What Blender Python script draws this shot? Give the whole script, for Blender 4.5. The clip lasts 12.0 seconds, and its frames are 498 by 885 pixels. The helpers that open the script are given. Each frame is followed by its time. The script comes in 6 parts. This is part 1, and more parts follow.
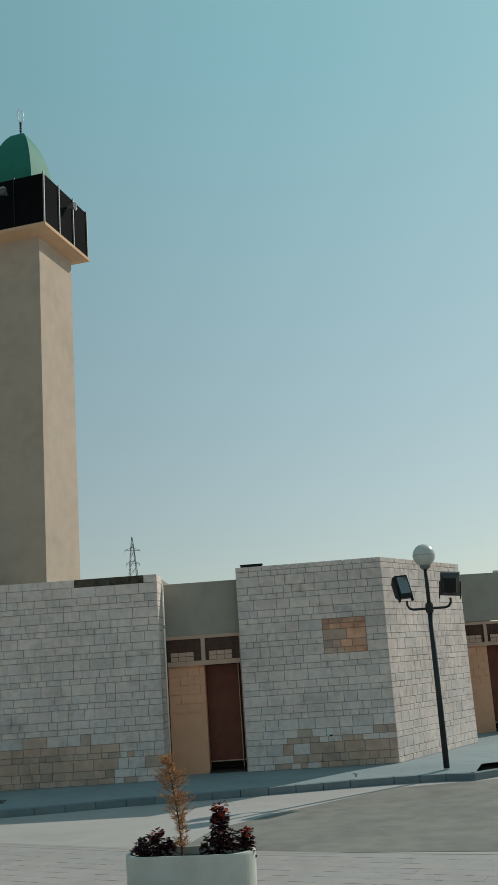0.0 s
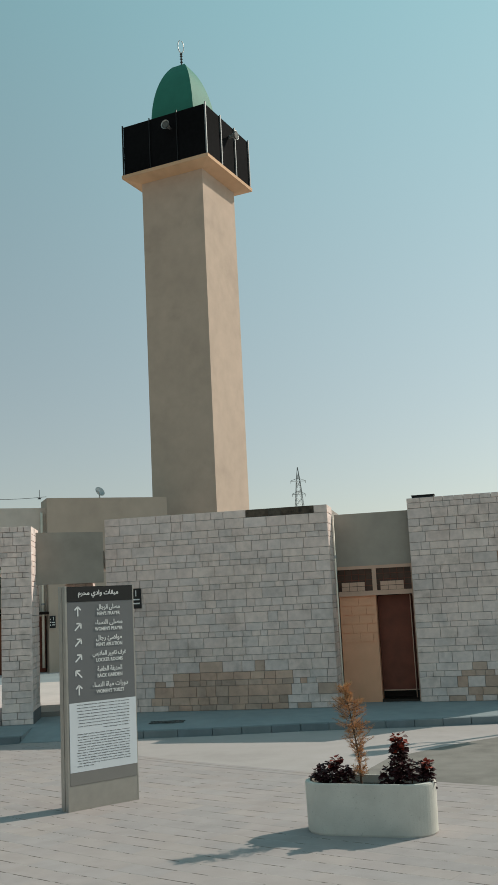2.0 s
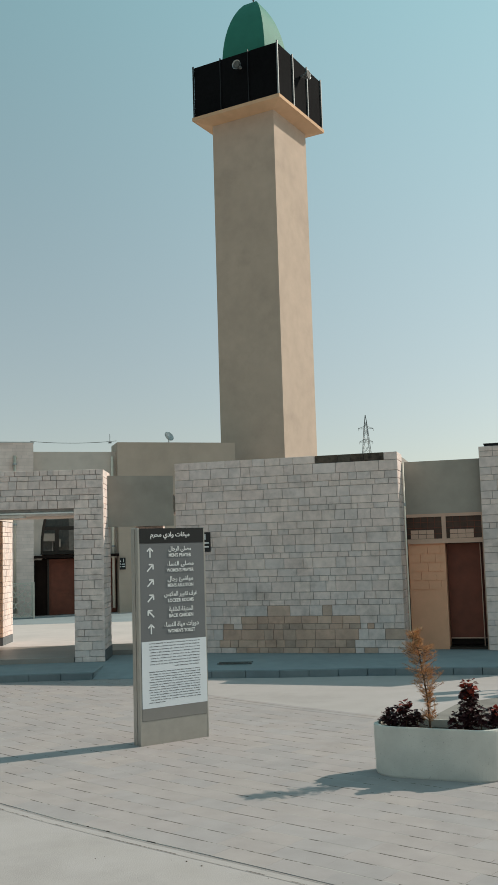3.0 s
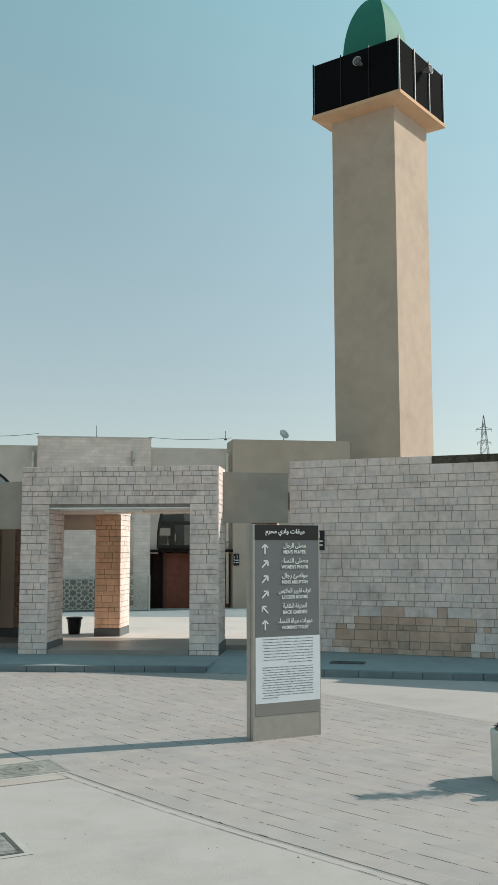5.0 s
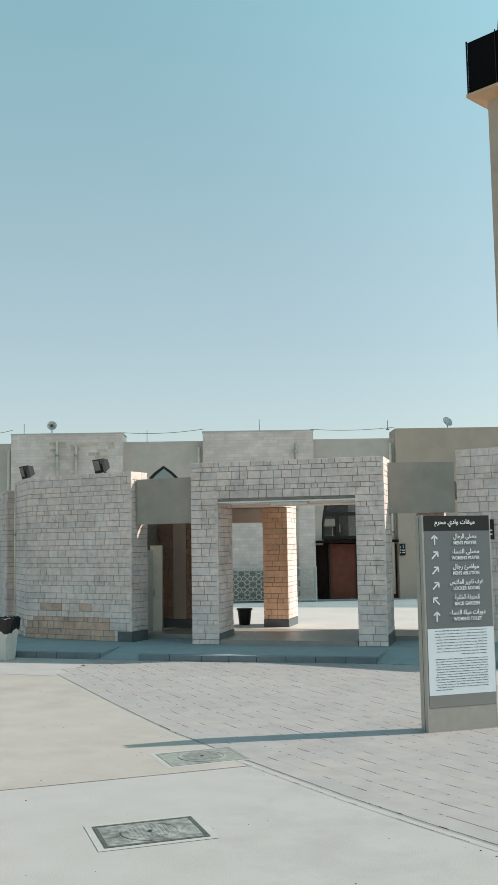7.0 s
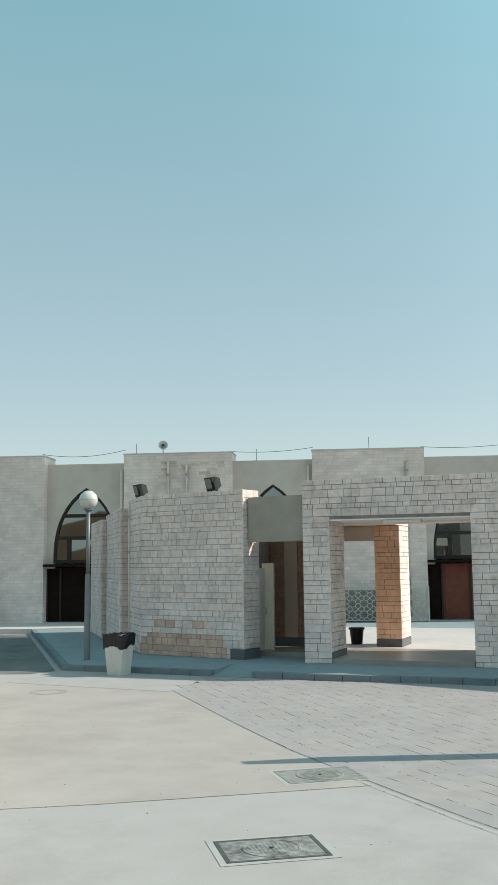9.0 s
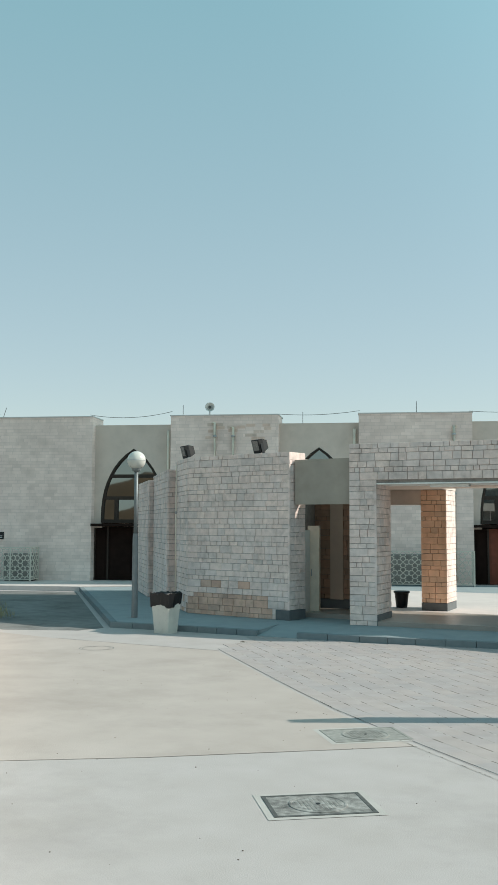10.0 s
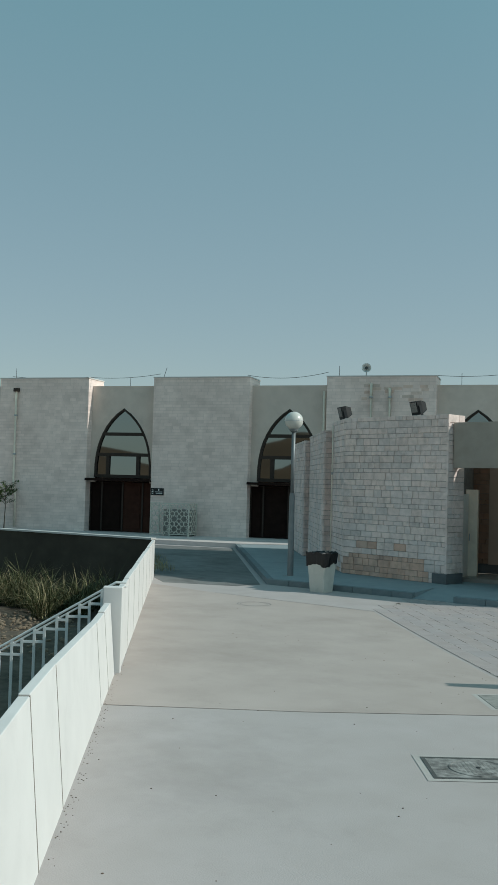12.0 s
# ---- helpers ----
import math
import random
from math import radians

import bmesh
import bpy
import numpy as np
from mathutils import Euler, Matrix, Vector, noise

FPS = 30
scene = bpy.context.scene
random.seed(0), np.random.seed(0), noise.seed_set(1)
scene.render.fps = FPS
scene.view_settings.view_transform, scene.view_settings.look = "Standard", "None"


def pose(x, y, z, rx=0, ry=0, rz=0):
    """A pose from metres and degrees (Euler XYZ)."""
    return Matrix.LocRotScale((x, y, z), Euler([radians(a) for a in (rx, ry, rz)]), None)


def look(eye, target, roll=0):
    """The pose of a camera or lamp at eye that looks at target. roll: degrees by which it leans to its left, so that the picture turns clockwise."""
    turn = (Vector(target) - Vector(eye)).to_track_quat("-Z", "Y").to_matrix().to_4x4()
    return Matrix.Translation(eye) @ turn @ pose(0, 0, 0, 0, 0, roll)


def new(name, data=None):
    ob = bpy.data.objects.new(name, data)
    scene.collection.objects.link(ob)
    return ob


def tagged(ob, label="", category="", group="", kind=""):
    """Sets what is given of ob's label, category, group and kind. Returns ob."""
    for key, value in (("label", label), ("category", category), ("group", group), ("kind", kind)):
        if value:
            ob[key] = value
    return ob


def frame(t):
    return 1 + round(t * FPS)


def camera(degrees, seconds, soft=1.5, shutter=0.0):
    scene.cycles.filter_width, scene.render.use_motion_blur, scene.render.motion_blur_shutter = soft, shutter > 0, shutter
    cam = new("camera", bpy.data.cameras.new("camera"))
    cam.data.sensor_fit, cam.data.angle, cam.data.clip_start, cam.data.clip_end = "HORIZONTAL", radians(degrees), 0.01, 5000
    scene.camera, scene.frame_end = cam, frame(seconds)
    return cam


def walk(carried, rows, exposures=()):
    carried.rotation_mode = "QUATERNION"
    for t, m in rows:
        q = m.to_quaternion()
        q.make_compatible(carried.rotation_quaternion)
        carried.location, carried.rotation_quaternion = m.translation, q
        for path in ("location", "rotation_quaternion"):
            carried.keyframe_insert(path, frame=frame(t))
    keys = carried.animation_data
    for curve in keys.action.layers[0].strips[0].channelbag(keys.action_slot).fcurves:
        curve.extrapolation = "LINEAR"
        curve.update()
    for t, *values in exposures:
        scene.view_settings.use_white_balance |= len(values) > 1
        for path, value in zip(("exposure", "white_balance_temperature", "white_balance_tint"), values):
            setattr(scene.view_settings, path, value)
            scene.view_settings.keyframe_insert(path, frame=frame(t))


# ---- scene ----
cam = camera(28.66, 12.0, 0.65, 0.0)
# seconds, eye, target, roll
PATH = [
    (0, (0.210, -0.091, 2.120), (0.190, 1.859, 2.561), -4.00),
    (0.5, (0.154, 0.097, 2.166), (0.034, 2.036, 2.642), -4.00),
    (1, (0.129, 0.086, 2.161), (-0.083, 2.036, 2.551), -3.23),
    (1.5, (0.120, 0.086, 2.155), (-0.165, 2.033, 2.509), -3.07),
    (2, (0.095, 0.095, 2.144), (-0.268, 2.035, 2.466), -2.85),
    (2.5, (0.070, 0.115, 2.129), (-0.372, 2.046, 2.407), -2.18),
    (2.7, (0.053, 0.108, 2.127), (-0.417, 2.035, 2.380), -2.03),
    (4.3, (0.016, 0.114, 2.105), (-0.611, 2.007, 2.263), -0.07),
    (4.5, (0.015, 0.108, 2.102), (-0.644, 1.989, 2.275), -0.14),
    (5, (0.012, 0.095, 2.115), (-0.714, 1.945, 2.335), -0.10),
    (5.5, (0.017, 0.052, 2.133), (-0.806, 1.861, 2.356), -0.51),
    (6, (-0.028, 0.093, 2.127), (-0.956, 1.853, 2.324), -0.60),
    (6.5, (-0.024, 0.042, 2.125), (-0.993, 1.781, 2.319), -0.97),
    (7, (0.005, -0.022, 2.143), (-1.016, 1.685, 2.346), -0.93),
    (7.2, (-0.007, -0.029, 2.148), (-1.055, 1.658, 2.384), -1.01),
    (8.8, (-0.088, -0.030, 2.093), (-1.264, 1.566, 2.359), -0.66),
    (9, (-0.083, -0.054, 2.105), (-1.282, 1.528, 2.351), -0.66),
    (9.5, (-0.104, -0.065, 2.095), (-1.331, 1.500, 2.302), 0.04),
    (10, (-0.106, -0.102, 2.096), (-1.382, 1.428, 2.266), 0.23),
    (10.5, (-0.099, -0.138, 2.108), (-1.434, 1.344, 2.254), 0.72),
    (11, (-0.115, -0.160, 2.100), (-1.503, 1.274, 2.218), 0.87),
    (11.5, (-0.121, -0.191, 2.101), (-1.564, 1.191, 2.192), 1.48),
    (12, (-0.122, -0.208, 2.101), (-1.625, 1.108, 2.185), 1.56),
]
EXPOSE = [
    (0.0, -0.18, 7350, 5), (1.0, -0.04, 7650, 9), (2.5, 0.18, 7850, 11), (4.5, 0.36, 7650, 10), (6.5, 0.62, 7400, 8.5),
    (9.0, 0.62, 7300, 7.5), (10.5, 0.6, 7300, 6.5), (11.2, 0.56, 7250, 6), (11.5, 0.44, 7100, 4.5), (12.0, -0.02, 6800, 2),
]
walk(cam, [(t, look(eye, target, roll)) for t, eye, target, roll in PATH], EXPOSE)

# ---- light ----
SUN_AZ = math.atan2(0.77, 0.64)
SUN_EL = radians(35.9)
world = bpy.data.worlds.new("sky")
scene.world = world
world.use_nodes = True
wn = world.node_tree
wn.nodes.clear()
sky = wn.nodes.new("ShaderNodeTexSky")
sky.sky_type = "NISHITA"
sky.sun_disc = False
sky.sun_elevation = SUN_EL
sky.sun_rotation = SUN_AZ
sky.altitude = 600
sky.air_density = 1.0
sky.dust_density = 1.0
sky.ozone_density = 1.0
bg = wn.nodes.new("ShaderNodeBackground")
bg.inputs["Strength"].default_value = 0.15
wo = wn.nodes.new("ShaderNodeOutputWorld")
haze = wn.nodes.new("ShaderNodeMix")
haze.data_type = "RGBA"
haze.inputs["Factor"].default_value = 0.68
# desert haze: pale near the horizon, clearer and more teal overhead
tc = wn.nodes.new("ShaderNodeTexCoord")
sep = wn.nodes.new("ShaderNodeSeparateXYZ")
ramp = wn.nodes.new("ShaderNodeValToRGB")
ramp.color_ramp.elements[0].position, ramp.color_ramp.elements[1].position = 0.02, 0.55
ramp.color_ramp.elements[0].color = (1.84, 2.19, 2.42, 1)
ramp.color_ramp.elements[1].color = (0.92, 2.17, 2.53, 1)
wn.links.new(tc.outputs["Generated"], sep.inputs[0])
wn.links.new(sep.outputs["Z"], ramp.inputs[0])
# the haze glows towards the sun
facing = wn.nodes.new("ShaderNodeVectorMath")
facing.operation = "DOT_PRODUCT"
facing.inputs[1].default_value = (math.cos(SUN_EL) * math.sin(SUN_AZ), math.cos(SUN_EL) * math.cos(SUN_AZ), math.sin(SUN_EL))
glow = wn.nodes.new("ShaderNodeMapRange")
glow.interpolation_type = "SMOOTHSTEP"
glow.inputs["From Min"].default_value, glow.inputs["From Max"].default_value = 0.25, 1.0
glow.inputs["To Min"].default_value, glow.inputs["To Max"].default_value = 1.0, 1.9
lit = wn.nodes.new("ShaderNodeVectorMath")
lit.operation = "SCALE"
wn.links.new(tc.outputs["Generated"], facing.inputs[0])
wn.links.new(facing.outputs["Value"], glow.inputs["Value"])
wn.links.new(ramp.outputs[0], lit.inputs[0])
wn.links.new(glow.outputs["Result"], lit.inputs["Scale"])
wn.links.new(lit.outputs["Vector"], haze.inputs[7])
wn.links.new(sky.outputs[0], haze.inputs[6])
wn.links.new(haze.outputs[2], bg.inputs[0])
wn.links.new(bg.outputs[0], wo.inputs[0])
sun = bpy.data.lights.new("sun", "SUN")
sun.energy = 3.0
sun.angle = radians(0.5)
sun.color = (0.98, 0.985, 0.99)
to_sun = Vector((math.cos(SUN_EL) * math.sin(SUN_AZ), math.cos(SUN_EL) * math.cos(SUN_AZ), math.sin(SUN_EL)))
new("sun", sun).matrix_world = look(to_sun * 60, (0, 0, 0))


# ---- materials ----
def mat(name, base, rough=0.85, metal=0.0, var=0.12, scale=6.0, fine=60.0, bump=0.15, tint=None, per_piece=0.0, spec=0.3, big=0.6, stain=0.0, island=False, stain_scale=0.9, stain_edge=(0.52, 0.72)):
    """Base colour with noise at two scales, fine relief, and, for pieces, a change from one to the next."""
    m = bpy.data.materials.new(name)
    m.use_nodes = True
    nt = m.node_tree
    b = nt.nodes["Principled BSDF"]
    b.inputs["Roughness"].default_value = rough
    b.inputs["Metallic"].default_value = metal
    b.inputs["Specular IOR Level"].default_value = spec
    geo = nt.nodes.new("ShaderNodeNewGeometry")
    n1 = nt.nodes.new("ShaderNodeTexNoise")
    n1.inputs["Scale"].default_value = big
    n1.inputs["Detail"].default_value = 6
    n2 = nt.nodes.new("ShaderNodeTexNoise")
    n2.inputs["Scale"].default_value = scale
    n2.inputs["Detail"].default_value = 8
    n3 = nt.nodes.new("ShaderNodeTexNoise")
    n3.inputs["Scale"].default_value = fine
    n3.inputs["Detail"].default_value = 4
    for n in (n1, n2, n3):
        nt.links.new(geo.outputs["Position"], n.inputs["Vector"])
    dark = [c * (1 - 2.2 * var) for c in base]
    lite = [min(1, c * (1 + 1.3 * var)) for c in base]
    if tint:
        dark = [a * 0.5 + t * 0.5 for a, t in zip(dark, tint)]
    r1 = nt.nodes.new("ShaderNodeValToRGB")
    r1.color_ramp.elements[0].position, r1.color_ramp.elements[1].position = 0.3, 0.7
    r1.color_ramp.elements[0].color, r1.color_ramp.elements[1].color = (*dark, 1), (*lite, 1)
    mixn = nt.nodes.new("ShaderNodeMath")
    mixn.operation = "MULTIPLY_ADD"
    mixn.inputs[1].default_value = 0.5
    add = nt.nodes.new("ShaderNodeMath")
    add.operation = "MULTIPLY"
    add.inputs[1].default_value = 0.5
    nt.links.new(n2.outputs["Fac"], add.inputs[0])
    nt.links.new(n1.outputs["Fac"], mixn.inputs[0])
    nt.links.new(add.outputs[0], mixn.inputs[2])
    nt.links.new(mixn.outputs[0], r1.inputs[0])
    col = r1.outputs[0]
    if per_piece:
        oi = geo if island else nt.nodes.new("ShaderNodeObjectInfo")
        r2 = nt.nodes.new("ShaderNodeValToRGB")
        lo, hi = 1 - per_piece, 1 + per_piece * 0.5
        r2.color_ramp.elements[0].color = (lo, lo * 1.01, lo * 1.015, 1)
        r2.color_ramp.elements[1].color = (hi, hi * 0.97, hi * 0.94, 1)
        e = r2.color_ramp.elements.new(0.25)
        e.color = (1, 1, 1.0, 1)
        e = r2.color_ramp.elements.new(0.6)
        e.color = (1, 1 - per_piece * 0.35, 1 - per_piece * 0.5, 1)
        mx = nt.nodes.new("ShaderNodeMix")
        mx.data_type, mx.blend_type = "RGBA", "MULTIPLY"
        mx.inputs["Factor"].default_value = 1.0
        nt.links.new(oi.outputs["Random Per Island" if island else "Random"], r2.inputs[0])
        nt.links.new(col, mx.inputs[6])
        nt.links.new(r2.outputs[0], mx.inputs[7])
        col = mx.outputs[2]
    if stain:
        n4 = nt.nodes.new("ShaderNodeTexNoise")
        n4.inputs["Scale"].default_value = stain_scale
        n4.inputs["Detail"].default_value = 9
        n4.inputs["Roughness"].default_value = 0.7
        nt.links.new(geo.outputs["Position"], n4.inputs["Vector"])
        r3 = nt.nodes.new("ShaderNodeValToRGB")
        r3.color_ramp.elements[0].position, r3.color_ramp.elements[1].position = stain_edge
        r3.color_ramp.elements[0].color = (1, 1, 1, 1)
        r3.color_ramp.elements[1].color = (1 - stain, 1 - stain * 1.03, 1 - stain * 1.06, 1)
        nt.links.new(n4.outputs["Fac"], r3.inputs[0])
        mx = nt.nodes.new("ShaderNodeMix")
        mx.data_type, mx.blend_type = "RGBA", "MULTIPLY"
        mx.inputs["Factor"].default_value = 1.0
        nt.links.new(col, mx.inputs[6])
        nt.links.new(r3.outputs[0], mx.inputs[7])
        col = mx.outputs[2]
    nt.links.new(col, b.inputs["Base Color"])
    if bump:
        bp = nt.nodes.new("ShaderNodeBump")
        bp.inputs["Strength"].default_value = bump
        bp.inputs["Distance"].default_value = 0.01
        nt.links.new(n3.outputs["Fac"], bp.inputs["Height"])
        nt.links.new(bp.outputs[0], b.inputs["Normal"])
    return m


def coursed(name, base, length, height, var=0.12, joint=0.55):
    """Small ashlar courses too fine to build, on walls far off: joints a little darker and lower, blocks varied."""
    m = mat(name, base, var=0.10, scale=2.5, fine=40, bump=0.1, stain=0.1, stain_scale=1.4, stain_edge=(0.5, 0.75))
    nt = m.node_tree
    b = nt.nodes["Principled BSDF"]
    tc = nt.nodes.new("ShaderNodeTexCoord")
    br = nt.nodes.new("ShaderNodeTexBrick")
    br.inputs["Scale"].default_value = 1.0
    br.inputs["Brick Width"].default_value = length
    br.inputs["Row Height"].default_value = height
    br.inputs["Mortar Size"].default_value = 0.006
    br.inputs["Mortar Smooth"].default_value = 0.4
    br.offset = 0.37
    br.squash = 0.8
    br.squash_frequency = 3
    br.inputs["Color1"].default_value = (1, 1, 1, 1)
    br.inputs["Color2"].default_value = (1 - 2 * var, 1 - 2.1 * var, 1 - 2.2 * var, 1)
    br.inputs["Mortar"].default_value = (joint, joint, joint, 1)
    mp = nt.nodes.new("ShaderNodeMapping")
    mp.inputs["Rotation"].default_value = (radians(90), 0, 0)
    nt.links.new(tc.outputs["Object"], mp.inputs["Vector"])
    nt.links.new(mp.outputs[0], br.inputs["Vector"])
    old = b.inputs["Base Color"].links[0].from_socket
    mx = nt.nodes.new("ShaderNodeMix")
    mx.data_type, mx.blend_type = "RGBA", "MULTIPLY"
    mx.inputs["Factor"].default_value = 1.0
    nt.links.new(old, mx.inputs[6])
    nt.links.new(br.outputs["Color"], mx.inputs[7])
    nt.links.new(mx.outputs[2], b.inputs["Base Color"])
    return m


def glass_mat(name, tint=(0.05, 0.06, 0.06), rough=0.03, mirror=0.0):
    m = bpy.data.materials.new(name)
    m.use_nodes = True
    b = m.node_tree.nodes["Principled BSDF"]
    b.inputs["Base Color"].default_value = (*tint, 1)
    b.inputs["Roughness"].default_value = rough
    b.inputs["Metallic"].default_value = mirror
    b.inputs["Specular IOR Level"].default_value = 1.0
    b.inputs["IOR"].default_value = 1.7
    b.inputs["Coat Weight"].default_value = 0.5
    b.inputs["Coat Roughness"].default_value = 0.02
    b.inputs["Coat IOR"].default_value = 1.8
    return m


STONE = mat("grey_limestone", (0.795, 0.665, 0.622), 0.9, var=0.12, scale=9, fine=70, bump=0.35, per_piece=0.14, big=1.1, stain=0.3, stain_scale=2.0)
STONE_FAR = mat("grey_limestone_joined", (0.795, 0.665, 0.622), 0.9, var=0.12, scale=9, fine=70, bump=0.35, per_piece=0.14, big=1.1, stain=0.3, stain_scale=2.0, island=True)
FACING_STAIN = mat("stained_facing", (0.74, 0.58, 0.505), 0.92, var=0.14, scale=5, fine=70, bump=0.3, per_piece=0.2)
STONE_TAN = mat("tan_limestone", (0.63, 0.445, 0.36), 0.9, var=0.16, scale=7, fine=70, bump=0.35, per_piece=0.26, big=1.6, stain=0.35, stain_scale=3.5)
STONE_PINK = mat("pinkish_limestone", (0.69, 0.475, 0.385), 0.9, var=0.16, scale=7, fine=70, bump=0.35, per_piece=0.2, big=1.6, stain=0.3, stain_scale=3.5)
STONE_RUST = mat("rust_limestone", (0.68, 0.365, 0.25), 0.9, var=0.2, scale=5, fine=70, bump=0.35, per_piece=0.3, big=1.4)
# Brown passage stone, its colour lowered for the shade in there.
STONE_DIMBROWN = mat("dimmed_brown_limestone", (0.40, 0.25, 0.18), 0.9, var=0.14, scale=5, fine=70, bump=0.3, per_piece=0.2)
# Column front stone, tinted warm in place of light bounced off the floor.
STONE_BOUNCE = mat("bounce_warmed_limestone", (0.78, 0.52, 0.37), 0.9, var=0.12, scale=5, fine=70, bump=0.3, per_piece=0.15)
BROKEN = mat("broken_edge", (0.12, 0.10, 0.08), 0.95, var=0.35, scale=14, fine=60, bump=0.8, per_piece=0.3)
MORTAR = mat("mortar", (0.31, 0.275, 0.25), 0.95, var=0.2, scale=9)
PLASTER = mat("grey_plaster", (0.37, 0.325, 0.28), 0.9, var=0.09, scale=3, fine=30, bump=0.12, stain=0.12)
BEIGE = mat("beige_render", (0.52, 0.398, 0.322), 0.92, var=0.06, scale=2.2, fine=25, bump=0.15, stain=0.1, stain_scale=0.5)
# Orange of the corbel: bounced light put into the render colour.
BOUNCE = mat("bounce_tinted_render", (0.66, 0.41, 0.26), 0.9, var=0.06, scale=2.2, fine=25, bump=0.12)
HALL_PLASTER = mat("pale_render", (0.66, 0.555, 0.488), 0.92, var=0.07, scale=2.2, fine=25, bump=0.1, stain=0.12)
HALL_STONE = coursed("hall_limestone", (0.91, 0.725, 0.66), 0.34, 0.115, var=0.06, joint=0.78)
WHITE = mat("white_render", (0.585, 0.56, 0.54), 0.85, var=0.05, scale=3, fine=40, bump=0.1)
WALLWHITE = mat("white_wall_paint", (0.66, 0.635, 0.615), 0.8, var=0.035, scale=3, fine=40, bump=0.08, stain=0.06, stain_scale=2.5)
SLAB_TAN = mat("sandy_concrete", (0.424, 0.362, 0.335), 0.92, var=0.065, tint=(0.39, 0.325, 0.288), scale=1.6, fine=90, bump=0.25, big=0.3, stain=0.16, stain_scale=0.45, stain_edge=(0.48, 0.7))
CONCRETE = mat("apron_concrete", (0.418, 0.375, 0.369), 0.92, var=0.055, tint=(0.40, 0.354, 0.325), scale=2.2, fine=90, bump=0.25, big=0.25, stain=0.17, stain_scale=0.4)
PAVER = mat("grey_paver", (0.372, 0.332, 0.326), 0.92, var=0.06, scale=4, fine=90, bump=0.3, big=0.5, per_piece=0.07, stain=0.1)
JOINT = mat("sand_joint", (0.25, 0.22, 0.195), 0.95, var=0.2, scale=20)
PAVER_FAR = mat("grey_paver_joined", (0.372, 0.332, 0.326), 0.92, var=0.06, scale=4, fine=90, bump=0.3, big=0.5, per_piece=0.07, stain=0.1, island=True)
PAVER_JOINT = mat("paver_joint", (0.42, 0.385, 0.36), 0.95, var=0.1, scale=3.0, fine=60, stain=0.88, stain_scale=3.2, stain_edge=(0.51, 0.535))
ROAD = mat("worn_road", (0.235, 0.215, 0.195), 0.93, var=0.14, scale=3, fine=90, bump=0.3, big=0.7, stain=0.25)
# Worn lane surface, its grey lowered to carry part of the shade.
LANE = mat("worn_shade_dark_lane", (0.19, 0.188, 0.183), 0.93, var=0.16, scale=3, fine=90, bump=0.3, big=0.7, stain=0.45)
# Render of the garden wall, darkened in colour for the shade on it.
SHADERENDER = mat("shade_darkened_render", (0.07, 0.058, 0.046), 0.95, var=0.15, scale=3, fine=30, bump=0.15, stain=0.2)
SHADEDFLOOR = mat("polished_floor_shade_dark", (0.33, 0.285, 0.255), 0.4, var=0.08, scale=3, fine=60, bump=0.06, stain=0.15)
TERRACE = mat("pale_floor", (0.62, 0.55, 0.525), 0.6, var=0.05, scale=3, fine=60, bump=0.1, stain=0.08)
PAVEMENT = mat("pavement_concrete", (0.27, 0.315, 0.33), 0.9, var=0.06, scale=4, fine=70, bump=0.2, stain=0.12)
KERB = mat("kerb_concrete", (0.19, 0.23, 0.245), 0.9, var=0.1, scale=5, fine=70, bump=0.2, per_piece=0.12)
SAND = mat("dry_ground", (0.40, 0.33, 0.25), 0.95, var=0.15, scale=1.0, fine=20, bump=0.3, big=0.05)
SOIL = mat("garden_soil", (0.13, 0.10, 0.075), 0.95, var=0.3, scale=6, fine=50, bump=0.6)
HILL = mat("bare_hill", (0.185, 0.105, 0.06), 0.95, var=0.25, scale=0.02, fine=0.3, bump=0.0, big=0.006)
BLACK = mat("black_metal", (0.012, 0.012, 0.013), 0.5, var=0.2, scale=8, bump=0.05)
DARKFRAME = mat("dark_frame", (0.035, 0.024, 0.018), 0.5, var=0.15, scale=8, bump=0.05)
DOORRED = mat("red_brown_door", (0.20, 0.055, 0.032), 0.55, var=0.15, scale=5, fine=60, bump=0.08)
MESHBLACK = mat("black_mesh", (0.008, 0.008, 0.009), 0.95, var=0.2, scale=8, bump=0.05, spec=0.05)
# Hall door browns lowered so the colour holds the recess shade.
DOORDIM = mat("shade_dimmed_panel", (0.055, 0.022, 0.015), 0.7, var=0.2, scale=5, fine=60, bump=0.08, spec=0.1)
DOORSHADE = mat("door_shadowed", (0.02, 0.012, 0.01), 0.8, var=0.2, scale=5, bump=0.05, spec=0.05)
TANPANEL = mat("tan_panel", (0.88, 0.44, 0.275), 0.8, var=0.07, scale=3, fine=50, bump=0.1)
CREAM = mat("tan_frame", (0.62, 0.39, 0.295), 0.6, var=0.06, scale=5)
ALU = mat("brushed_metal", (0.42, 0.40, 0.365), 0.45, 0.7, var=0.06, scale=9, fine=120, bump=0.05)
SIGNGREY = mat("sign_grey", (0.165, 0.168, 0.172), 0.55, var=0.04, scale=4, bump=0.03)
SIGNBLACK = mat("sign_black", (0.018, 0.018, 0.018), 0.5, var=0.1, scale=4, bump=0.03)
SIGNBAND = mat("sign_band", (0.24, 0.225, 0.21), 0.55, var=0.05, scale=4, bump=0.03)
SIGNWHITE = mat("sign_white", (0.72, 0.75, 0.78), 0.5, var=0.03, scale=4, bump=0.02)
LETTER = mat("letter_white", (0.8, 0.8, 0.79), 0.6, var=0.02, bump=0)
INK = mat("ink_dark", (0.16, 0.16, 0.165), 0.7, var=0.05, bump=0)
